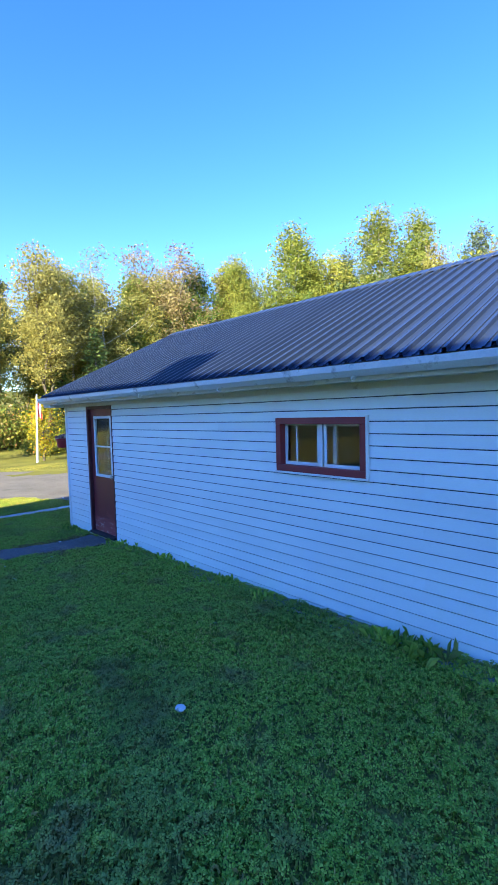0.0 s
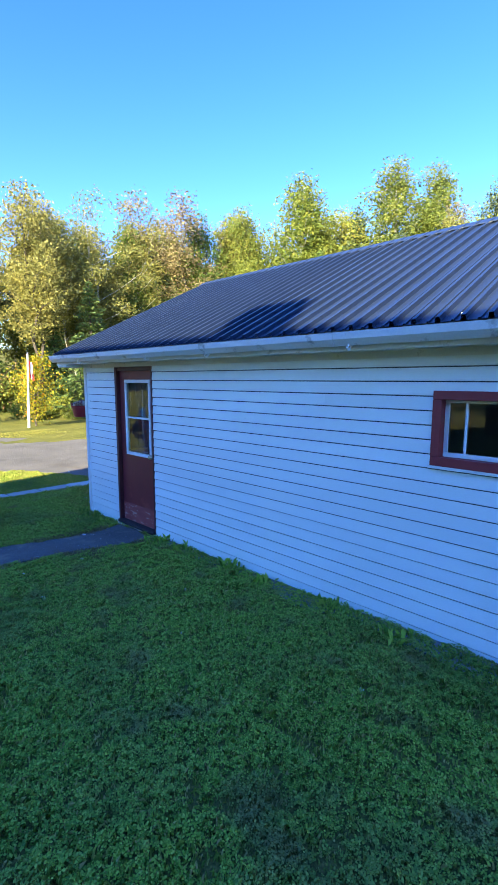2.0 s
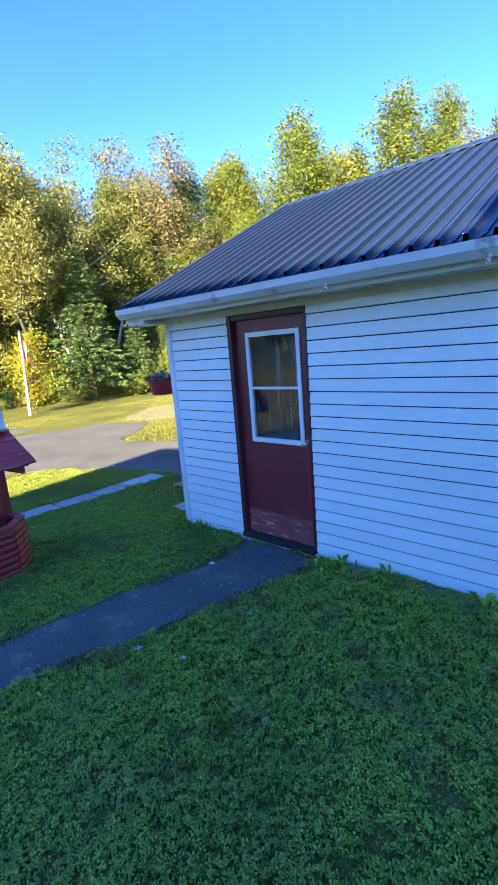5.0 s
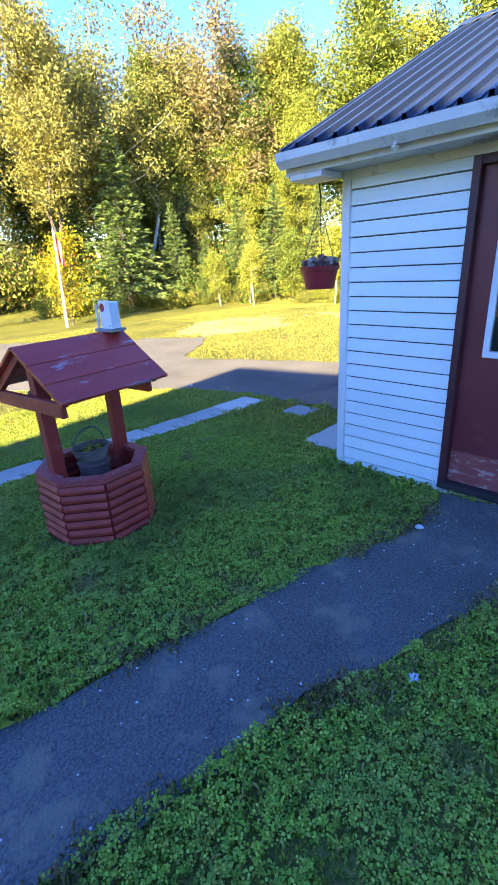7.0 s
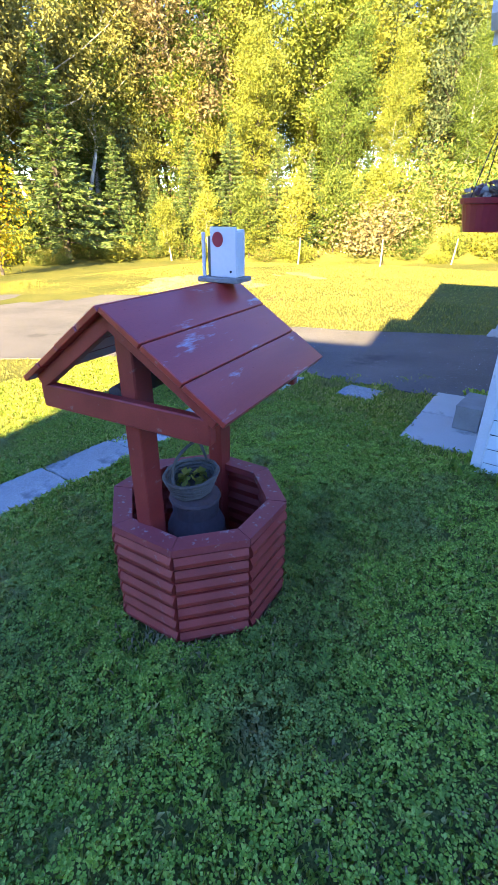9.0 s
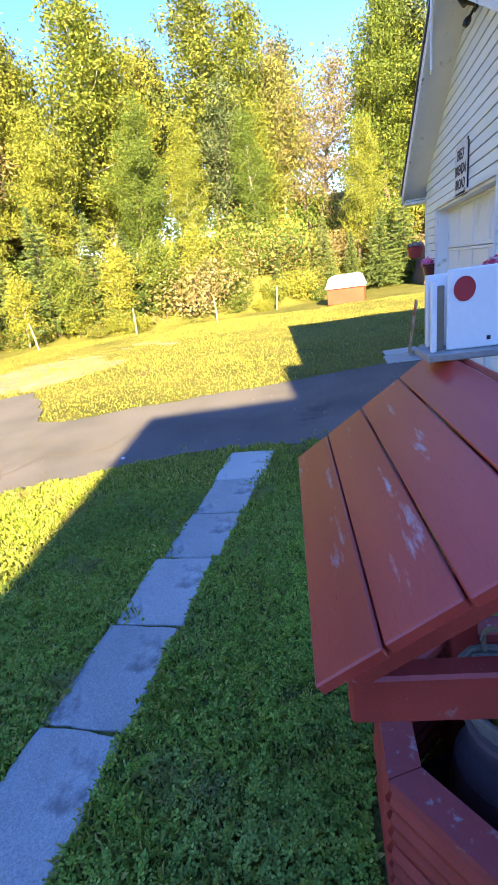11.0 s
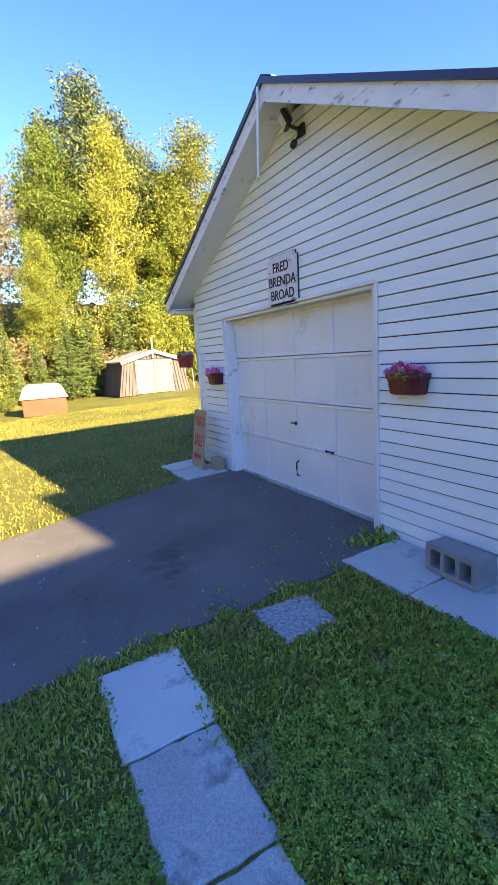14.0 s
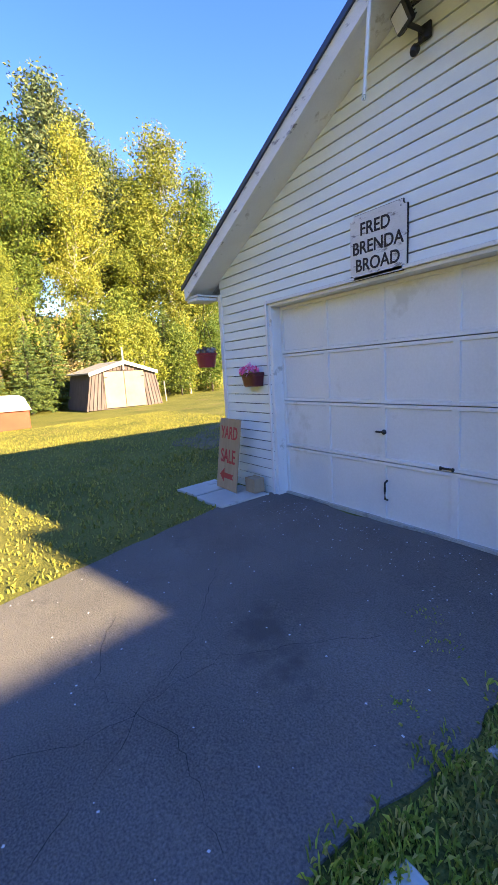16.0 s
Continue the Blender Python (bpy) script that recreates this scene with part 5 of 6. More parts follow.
part("hinge", box((-0.04, 0.78, 1.35), (-0.031, 0.92, 1.40)), BLACK, shed)
part("hinge", box((-0.04, -0.92, 1.35), (-0.031, -0.78, 1.40)), BLACK, shed)
part("corner_board", prism([(1.74, 0.0), (1.80, 0.0), (1.50, 1.55), (1.44, 1.55)], "x", -0.02, 0.049), SHEDWALL, shed)
part("corner_board", prism([(-1.74, 0.0), (-1.80, 0.0), (-1.50, 1.55), (-1.44, 1.55)], "x", -0.02, 0.049), SHEDWALL, shed)

# small fence stakes before the woods
stake = tagged(part("stake", tube([(0, 0, -0.1), (0.01, 0, 0.5), (0.0, 0.01, 1.0)], [0.035, 0.032, 0.03], 7), GREYWOOD, None, at=Matrix.Translation((15.3, 6.4, lay(15.3, 6.4)))), "thin grey wooden stake at the edge of the woods", "stake", group="stakes by the woods")
for x, y, tl in ((14.1, 9.4, 4), (12.6, 12.8, -5), (17.6, 4.3, 6), (20.6, -5.6, 2), (21.5, -6.4, -3)):
    copy_thing(stake, Matrix.Translation((x, y, lay(x, y))) @ Matrix.Rotation(radians(tl), 4, "X"))
# ---- trees and brush ----
def leaf_mesh(name, centres, size, rng, material, flat=0.55, up=0.35, along=None):
    """Small bent leaves about the given centres, as one mesh."""
    n = len(centres)
    nrm = rng.normal(size=(n, 3))
    nrm[:, 2] += up
    nrm /= np.linalg.norm(nrm, axis=1)[:, None]
    t = np.cross(nrm, rng.normal(size=(n, 3)))
    if along is not None:
        t = along + rng.normal(size=(n, 3)) * 0.35
        nrm = np.cross(t, np.cross(nrm, t))
        nrm /= np.linalg.norm(nrm, axis=1)[:, None]
    t /= np.linalg.norm(t, axis=1)[:, None]
    b = np.cross(nrm, t)
    s = size * rng.uniform(0.6, 1.35, size=(n, 1))
    v = np.stack([centres - t * s / 2, centres - b * s * flat / 2 + nrm * s * 0.12, centres + t * s / 2, centres + b * s * flat / 2 + nrm * s * 0.12], 1).reshape(-1, 3)
    me = bpy.data.meshes.new(name)
    me.from_pydata(v.tolist(), [], np.arange(4 * n).reshape(-1, 4).tolist())
    me.materials.append(material)
    return me


def wood(points_list, sides=6):
    bm = bmesh.new()
    for pts, rad in points_list:
        add_tube(bm, pts, rad, sides)
    return bm


def broadleaf(h, spread, low, leaves, size, material, bark, seed, label, category="tree", stems=1, clump=0.33, airy=0.0, top=0.75):
    """A leafy tree of a given height: tapered stem, rising limbs, and leaves in clumps round the twigs."""
    rng = np.random.default_rng(seed)
    tree = root("tree", label=label, category=category)
    bars, clumps = [], []
    for s in range(stems):
        lean = rng.normal(0, 0.05 if stems == 1 else 0.14, 2) * h
        base = np.array([rng.normal(0, 0.12) * (stems > 1), rng.normal(0, 0.12) * (stems > 1), -0.15])
        pts, n = [], 9
        for i in range(n):
            k = i / (n - 1)
            wob = rng.normal(0, 0.012 * h, 2) * k * (1 - k) * 4
            pts.append(base + np.array([lean[0] * k + wob[0], lean[1] * k + wob[1], k * h * 0.97]))
        r0 = 0.011 * h / math.sqrt(stems) + 0.025
        bars.append(([tuple(p) for p in pts], [r0 * (1 - 0.9 * i / (n - 1)) for i in range(n)]))
        limbs = int(40 / stems) + 8
        for j in range(limbs):
            k = low + (0.97 - low) * ((j + rng.uniform(0, 1)) / limbs)
            i0 = min(int(k * (n - 1)), n - 2)
            f = k * (n - 1) - i0
            p0 = pts[i0] * (1 - f) + pts[i0 + 1] * f
            kk = (k - low) / (1 - low)
            prof = (min(1, 0.45 + 2.2 * kk) if kk < top * 0.45 else 1.0) * (1 - max(0, kk - 0.35) / 0.70) ** 0.75
            length = spread * prof * rng.uniform(0.7, 1.15)
            az = j * 2.4 + rng.uniform(-0.6, 0.6)
            rise = rng.uniform(0.35, 0.95)
            d = np.array([math.cos(az), math.sin(az), rise])
            d /= np.linalg.norm(d)
            p1 = p0 + d * length * 0.55 + rng.normal(0, 0.08, 3)
            p2 = p0 + d * length + np.array([0, 0, length * 0.1]) + rng.normal(0, 0.12, 3)
            rl = 0.004 * h * (1 - k) + 0.012
            bars.append(([tuple(p0), tuple(p1), tuple(p2)], [rl, rl * 0.6, 0.006]))
            m = max(3, int(length / 0.24))
            for q in range(m):
                u = 0.3 + 0.75 * (q + rng.uniform(0, 1)) / m
                c = (p0 + (p1 - p0) * u / 0.55 if u < 0.55 else p1 + (p2 - p1) * (u - 0.55) / 0.45)
                if rng.uniform() > airy:
                    clumps.append(c + rng.normal(0, 0.16, 3) * (1 + length * 0.3))
        clumps.append(pts[-1] + np.array([0, 0, 0.1]))
        clumps.append(pts[-1] + np.array([0, 0, 0.35]))
    clumps = np.array(clumps)
    per = rng.integers(0, len(clumps), leaves)
    off = np.clip(rng.normal(size=(leaves, 3)), -1.5, 1.5) * clump * np.array([1, 1, 0.7])
    trunk = part("trunk", wood(bars), bark, tree)
    crown = new("crown", leaf_mesh("crown", clumps[per] + off, size, rng, material))
    crown.parent = tree
    return tree


def spruce(h, spread, leaves, size, material, seed, label, bare=0.06):
    """A conifer: straight stem and whorls of drooping boughs that shorten to the tip."""
    rng = np.random.default_rng(seed)
    tree = root("spruce", label=label, category="spruce tree")
    bars = [([(0, 0, -0.1), (0.02, 0, h * 0.5), (0, 0.01, h)], [0.018 * h + 0.02, 0.010 * h + 0.01, 0.008])]
    cs, dirs = [], []
    rows = int(h * 5.0)
    for i in range(rows):
        k = bare + (1 - bare) * i / rows
        z = k * h
        length = spread * (1 - k) ** 0.85 * rng.uniform(0.75, 1.1) + 0.06
        m = max(4, int(5 + 5 * (1 - k)))
        for j in range(m):
            az = i * 1.9 + j * math.tau / m + rng.uniform(-0.25, 0.25)
            ln = length * rng.uniform(0.75, 1.12)
            droop = 0.28 * (1 - k) + rng.uniform(-0.05, 0.1) - 0.15
            tip = np.array([math.cos(az) * ln, math.sin(az) * ln, z - droop * ln])
            p0 = np.array([0, 0, z])
            if ln > 0.35 and j % 2 == 0:
                bars.append(([tuple(p0), tuple(p0 * 0.4 + tip * 0.6), tuple(tip)], [0.014, 0.009, 0.004]))
            q = max(3, int(ln / 0.07))
            side = np.array([-math.sin(az), math.cos(az), 0])
            for u in (np.arange(q) + rng.uniform(0, 1, q)) / q:
                dirs.append((tip - p0) / (np.linalg.norm(tip - p0) + 1e-6) + side * rng.choice((-0.6, 0.6)))
                cs.append(p0 + (tip - p0) * (0.15 + 0.85 * u) + side * rng.normal(0, 0.16 * ln * (1.05 - u)) + np.array([0, 0, rng.normal(0, 0.025)]))
    cs = np.array(cs)
    pick = rng.integers(0, len(cs), leaves)
    part("trunk", wood(bars, 5), BARK, tree)
    crown = new("crown", leaf_mesh("crown", cs[pick] + rng.normal(size=(leaves, 3)) * 0.03, size, rng, material, flat=0.34, up=1.2, along=np.array(dirs)[pick]))
    crown.parent = tree
    return tree


def bush(h, spread, leaves, size, material, seed, label, name="shrub"):
    rng = np.random.default_rng(seed)
    b = root(name, label=label, category="shrub")
    bars, cl = [], []
    for j in range(11):
        az = j * 2.4
        d = np.array([math.cos(az) * spread * rng.uniform(0.3, 1), math.sin(az) * spread * rng.uniform(0.3, 1), h * rng.uniform(0.5, 1)])
        bars.append(([(0, 0, -0.1), tuple(d * 0.5 + rng.normal(0, 0.05, 3)), tuple(d)], [0.018, 0.012, 0.005]))
        for u in (0.35, 0.5, 0.65, 0.8, 0.95, 1.0):
            cl.append(d * u + rng.normal(0, 0.1, 3))
    cl = np.array(cl)
    pick = rng.integers(0, len(cl), leaves)
    c = cl[pick] + rng.normal(size=(leaves, 3)) * np.array([0.2, 0.2, 0.16]) * (spread + 0.2)
    c[:, 2] = np.maximum(c[:, 2], 0.02)
    part("stem", wood(bars, 5), BARK, b)
    crown = new("crown", leaf_mesh("crown", c, size, rng, material))
    crown.parent = b
    return b


KIND = {
    "green": [broadleaf(12, 1.95, 0.2, 21000, 0.14, L_GREEN, BIRCH, 1, "tall birch with green leaves turning yellow"), broadleaf(12, 1.7, 0.16, 21000, 0.14, L_GREEN, BIRCH, 2, "slim birch in yellowing green leaf"),
              broadleaf(12, 2.3, 0.24, 21000, 0.14, L_GREEN, BARK, 3, "broad green tree at the wood's edge")],
    "yellow": [broadleaf(12, 2.0, 0.18, 21000, 0.14, L_YELLOW, BIRCH, 4, "birch in bright yellow autumn leaf"), broadleaf(12, 2.3, 0.22, 21000, 0.14, L_YELLOW, BARK, 5, "leafy tree turned yellow at the wood's edge")],
    "gold": [broadleaf(12, 2.3, 0.34, 21000, 0.14, L_GOLD, BIRCH, 6, "pale-stemmed birch with thin dull gold leaves", stems=3, airy=0.03), broadleaf(12, 2.2, 0.36, 21000, 0.14, L_GOLD, BARK, 7, "thin-leaved tree in dull gold", stems=2, airy=0.03)],
    "brown": [broadleaf(12, 2.0, 0.25, 17000, 0.135, L_BROWN, BARK, 8, "half-bare tree with brown leaves", stems=3, airy=0.1), broadleaf(12, 1.8, 0.2, 17000, 0.135, L_BROWN, BARK, 9, "thin brown tree losing its leaves", stems=2, airy=0.1)],
    "pine": [broadleaf(12, 2.3, 0.3, 18000, 0.17, NEEDLE_P, BARK, 10, "tall dark pine above the wood", clump=0.3, top=0.5), broadleaf(12, 2.0, 0.34, 16000, 0.17, NEEDLE_P, BARK, 11, "tall pine with open crown", clump=0.26, airy=0.1)],
    "back_green": [broadleaf(12, 2.2, 0.15, 9000, 0.21, L_GREEN, BARK, 60, "leafy tree deep in the wood", clump=0.5), broadleaf(12, 2.0, 0.12, 9000, 0.21, L_YELLOW, BARK, 61, "yellowing tree deep in the wood", clump=0.5)],
    "back_dark": [broadleaf(12, 2.2, 0.15, 9000, 0.21, NEEDLE_P, BARK, 62, "dark conifer deep in the wood", clump=0.45), broadleaf(12, 2.0, 0.25, 7500, 0.2, L_GOLD, BIRCH, 63, "dull gold tree deep in the wood", clump=0.5)],
    "spruce": [spruce(5, 1.35, 13000, 0.13, NEEDLE, 20, "dense green spruce at the edge of the lawn"), spruce(5, 1.6, 13000, 0.13, NEEDLE, 21, "spreading green spruce at the edge of the lawn", 0.1), spruce(5, 1.2, 11000, 0.13, NEEDLE, 22, "narrow young spruce at the wood's edge", 0.14)],
    "young": [broadleaf(4, 0.95, 0.2, 6500, 0.125, L_YELLOW, BIRCH, 30, "young yellow birch before the wood", clump=0.22), broadleaf(4, 1.05, 0.16, 6500, 0.125, L_GREEN, BARK, 31, "young leafy tree before the wood", clump=0.24)],
    "shrub": [bush(1.5, 0.95, 2200, 0.125, BRUSH, 40, "dense hillside brush in autumn leaf"), bush(1.3, 1.1, 2200, 0.125, BRUSH, 41, "tangled brush on the bank"), bush(1.1, 0.9, 2000, 0.12, L_YELLOW, 42, "yellowing brush on the bank")],
    "dry": [bush(0.8, 1.0, 2000, 0.07, DRYGRASS, 43, "dry tan grass and dead stalks on the bank", "dry_clump")],
}
BASE_H = {"spruce": 5.0, "young": 4.0, "shrub": 1.4, "dry": 0.8}
for kind in KIND:
    for ob_ in KIND[kind]:
        ob_["group"] = {"spruce": "spruces at the wood's edge", "young": "young trees before the wood", "shrub": "brush on the bank", "dry": "dry clumps on the bank"}.get(kind, "trees of the wood")
used = set()
trng = random.Random(5)


def plant(kind, x, y, ztop=None, height=None, variant=None, wide=1.0):
    opts = KIND[kind]
    v = opts[trng.randrange(len(opts)) if variant is None else variant]
    z = lay(x, y) - 0.05
    hh = height if height else ztop - z
    s = hh / BASE_H.get(kind, 12.0)
    sw = s * wide
    m = Matrix.Translation((x, y, z)) @ Matrix.Rotation(trng.uniform(0, 6.28), 4, "Z")
    if v.name not in used:
        used.add(v.name)
        t = v
        t.matrix_basis = m
    else:
        t = copy_thing(v, m)
    t.scale = (sw, sw, s)
    return t


# trees that stand out
for kind, x, y, zt, va, wd in (("gold", 3.9, 20.5, 10.6, 1, 1.0), ("gold", 6.8, 18.6, 11.2, 1, 1.05), ("gold", 10.4, 20.5, 11.8, 0, 1.1), ("green", 13.0, 20.0, 11.8, 0, 1.05), ("yellow", 15.2, 19.0, 8.6, 1, 1.0), ("brown", 18.6, 20.4, 13.6, 0, 1.25),
                            ("green", 19.8, 17.4, 13.3, 1, 1.4), ("green", 22.0, 17.2, 13.6, 2, 1.1), ("gold", 15.6, 20.6, 11.8, 1, 1.0), ("green", 17.2, 17.4, 12.5, 1, 1.2), ("pine", 29.4, -6.8, 16.0, 1, 1.2), ("yellow", 27.6, -7.4, 13.4, 1, 1.1), ("brown", 18.0, 18.6, 13.0, 1, 1.4), ("gold", 11.3, 19.8, 11.9, 0, 1.15), ("yellow", 19.6, 15.6, 11.6, 0, 1.1), ("green", 25.6, 12.4, 14.0, 2, 1.0), ("green", 25.4, 14.6, 13.4, 1, 1.2), ("yellow", 23.0, 14.2, 15.6, 0, 1.3), ("yellow", 24.6, 12.6, 13.9, 1, 1.2), ("pine", 26.0, 10.8, 13.9, 1, 1.0), ("green", 26.3, 8.5, 15.9, 1, 1.4), ("green", 27.6, 5.7, 15.4, 0, 1.2), ("brown", 26.2, 2.8, 12.4, 1, 1.3),
                            ("green", 26.9, -1.2, 15.2, 2, 1.0), ("pine", 30.0, -5.2, 18.8, 0, 1.1), ("yellow", 27.4, -4.2, 15.0, 0, 0.95), ("pine", 30.2, -2.4, 16.2, 1, 1.0), ("green", 26.7, -9.9, 15.9, 0, 1.15), ("green", 29.0, -8.4, 16.0, 2, 0.9),
                            ("green", 27.0, -12.0, 13.6, 0, 1.0), ("yellow", 18.0, 14.4, 9.0, 1, 1.0), ("green", 20.5, 11.5, 9.6, 2, 0.95), ("yellow", 21.8, 9.0, 9.0, 0, 1.0), ("green", 22.8, 5.6, 9.0, 0, 1.0), ("yellow", 16.4, 16.6, 9.4, 1, 0.9),
                            ("green", 21.0, 15.9, 13.0, 2, 1.05), ("yellow", 23.6, 0.6, 8.0, 1, 0.9), ("green", -0.5, 24.5, 11.0, 2, 1.0), ("pine", 5.0, 24.5, 11.5, 1, 1.0), ("gold", -4.0, 27.0, 11.5, 0, 1.0), ("gold", 1.6, 22.0, 11.2, 0, 1.0), ("yellow", 8.7, 22.4, 12.0, 1, 1.0), ("green", 12.0, 23.0, 12.6, 2, 1.05), ("gold", 16.9, 21.6, 13.0, 1, 1.0), ("green", 14.6, 22.6, 12.6, 1, 1.1), ("pine", 9.0, 25.0, 11.0, 0, 1.0)):
    plant(kind, x, y, ztop=zt, variant=va, wide=wd)
# spruces and young trees along the edge
for kind, x, y, hh, va in (("spruce", 9.0, 17.3, 7.4, 1), ("spruce", 7.6, 18.9, 6.0, 0), ("spruce", 11.3, 16.6, 4.6, 0), ("spruce", 12.2, 15.4, 3.2, 2), ("spruce", 13.6, 14.6, 4.6, 0), ("spruce", 14.4, 13.0, 5.0, 1), ("young", 13.2, 13.6, 2.7, 0),
                        ("young", 14.2, 11.9, 3.0, 1), ("spruce", 15.4, 11.3, 4.4, 0), ("spruce", 15.9, 10.0, 3.6, 1), ("young", 15.0, 10.3, 3.1, 0), ("young", 16.0, 8.8, 3.2, 1), ("young", 16.9, 7.4, 3.3, 0), ("spruce", 17.4, 8.2, 3.2, 2),
                        ("young", 18.0, 6.0, 2.3, 1), ("spruce", 19.8, 4.4, 1.7, 2), ("spruce", 21.2, 2.3, 3.6, 0), ("spruce", 22.2, 1.0, 3.0, 2), ("spruce", 22.4, -0.4, 3.9, 1), ("spruce", 23.2, -1.6, 4.4, 0), ("spruce", 24.2, -3.6, 5.0, 2),
                        ("young", 24.3, -5.6, 4.6, 0), ("young", 24.8, -7.2, 4.4, 0), ("spruce", 25.6, -8.4, 5.2, 1), ("spruce", 27.0, -10.5, 5.6, 0), ("young", 26.0, -6.0, 5.0, 1), ("young", 24.6, -8.8, 4.2, 1), ("young", 25.4, -9.8, 4.6, 0), ("young", 25.2, -11.2, 4.4, 1), ("young", 12.2, 14.6, 2.4, 0), ("spruce", 10.2, 18.2, 5.2, 2)):
    plant(kind, x, y, height=hh, variant=va)
# dark trees far behind the walker, unseen, added to darken reflections in the panes
for k in range(13):
    plant("back_dark", -46 - 5 * (k % 3), -6 + 5.2 * k, height=9.5 + (k * 7 % 5) * 0.6, wide=1.7)
# a second unseen row, added for what the door pane reflects
for k in range(9):
    plant("back_dark", -13 - 3.4 * k, 31.5 + 0.9 * k + 1.5 * (k % 2), height=9.5 + (k * 3 % 4) * 0.7, wide=1.6)
# the wood behind, and brush on the bank
mix_left, mix_right = ["back_green", "back_dark", "back_dark"], ["back_green", "back_green", "back_dark"]
placed = 0
while placed < 44:
    x, y = trng.uniform(-14, 46), trng.uniform(-26, 40)
    s = edge_distance(x, y)
    if 4.5 < s < 17:
        kind = trng.choice(mix_left if y > 15 else mix_right)
        plant(kind, x, y, height=trng.uniform(6.5, 9.8) if s < 9 else trng.uniform(8.5, 11.5))
        placed += 1
placed = 0
while placed < 200:
    x, y = trng.uniform(-4, 33), trng.uniform(-16, 24)
    s = edge_distance(x, y)
    if (0.2 if y < 12 else 0.8) < s < 6.5:
        plant("shrub", x, y, height=trng.uniform(0.8, 2.0) * (1.15 if s > 2 else 0.75))
        placed += 1
placed = 0
while placed < 70:
    x, y = trng.uniform(4, 30), trng.uniform(-14, 19)
    s = edge_distance(x, y)
    if -0.2 < s < 1.3:
        plant("shrub", x, y, height=trng.uniform(0.45, 0.95), wide=1.25)
        placed += 1
placed = 0
while placed < 18:
    x, y = trng.uniform(15, 30), trng.uniform(-10, 9)
    s = edge_distance(x, y)
    if 0.3 < s < 3.2:
        plant("dry", x, y, height=trng.uniform(0.7, 1.5), wide=1.2)
        placed += 1
# orange sapling beside the flagpole
sap = broadleaf(3.2, 1.05, 0.14, 2600, 0.12, MAPLE, BARK, 50, "small yellow-green sapling with a few orange leaves", clump=0.2)
sap.name = "sapling"
sap.matrix_basis = Matrix.Translation((4.95, 15.1, lay(4.95, 15.1)))
sap2 = broadleaf(3.0, 0.9, 0.3, 1300, 0.13, L_GREEN, BARK, 51, "small round-headed garden tree on the lawn", clump=0.2)
sap2.matrix_basis = Matrix.Translation((2.4, 17.5, lay(2.4, 17.5)))


# the wood goes on behind as one mass of leaves
wrng = np.random.default_rng(88)
pts_ = []
while len(pts_) < 90000:
    x, y = trng.uniform(-30, 50), trng.uniform(-32, 46)
    s = edge_distance(x, y)
    if 9 < s < 22:
        zmax = 9.0 + 2.5 * noise.noise((x * 0.25, y * 0.25, 6)) + 1.5 * noise.noise((x * 0.8, y * 0.8, 3))
        for _ in range(12):
            pts_.append((x + trng.gauss(0, 0.5), y + trng.gauss(0, 0.5), lay(x, y) + zmax * trng.random()))
far = tagged(new("far_wood", leaf_mesh("far_wood", np.array(pts_), 0.26, wrng, L_GREEN)), "dense dark wood behind the first trees", "woods", kind="stuff")
# ---- grass, clover, litter ----
SLABS = [(a, b, SLAB_Y[i] - 0.19, SLAB_Y[i] + 0.19) for i, (b, a) in enumerate(zip(xs, xs[1:]))] + [(0.21, 1.44, 0.0, 0.57), (0.91, 1.27, 1.09, 1.46), (4.46, 5.46, 0.0, 0.68)]


def bare(x, y):
    if x > -0.02 and y < 0.02 and x < W and y > -LEN:
        return True
    if any(a < x < b and c < y < d for a, b, c, d in SLABS):
        return True
    if math.hypot(x + 1.837, y - 0.826) < 0.39:
        return True
    jx, jy = x + 0.06 * noise.noise((x * 4, y * 4, 1)), y + 0.06 * noise.noise((x * 4, y * 4, 2))
    return in_poly(jx, jy, DRIVE_POLY) or in_poly(jx, jy, PATH_POLY)


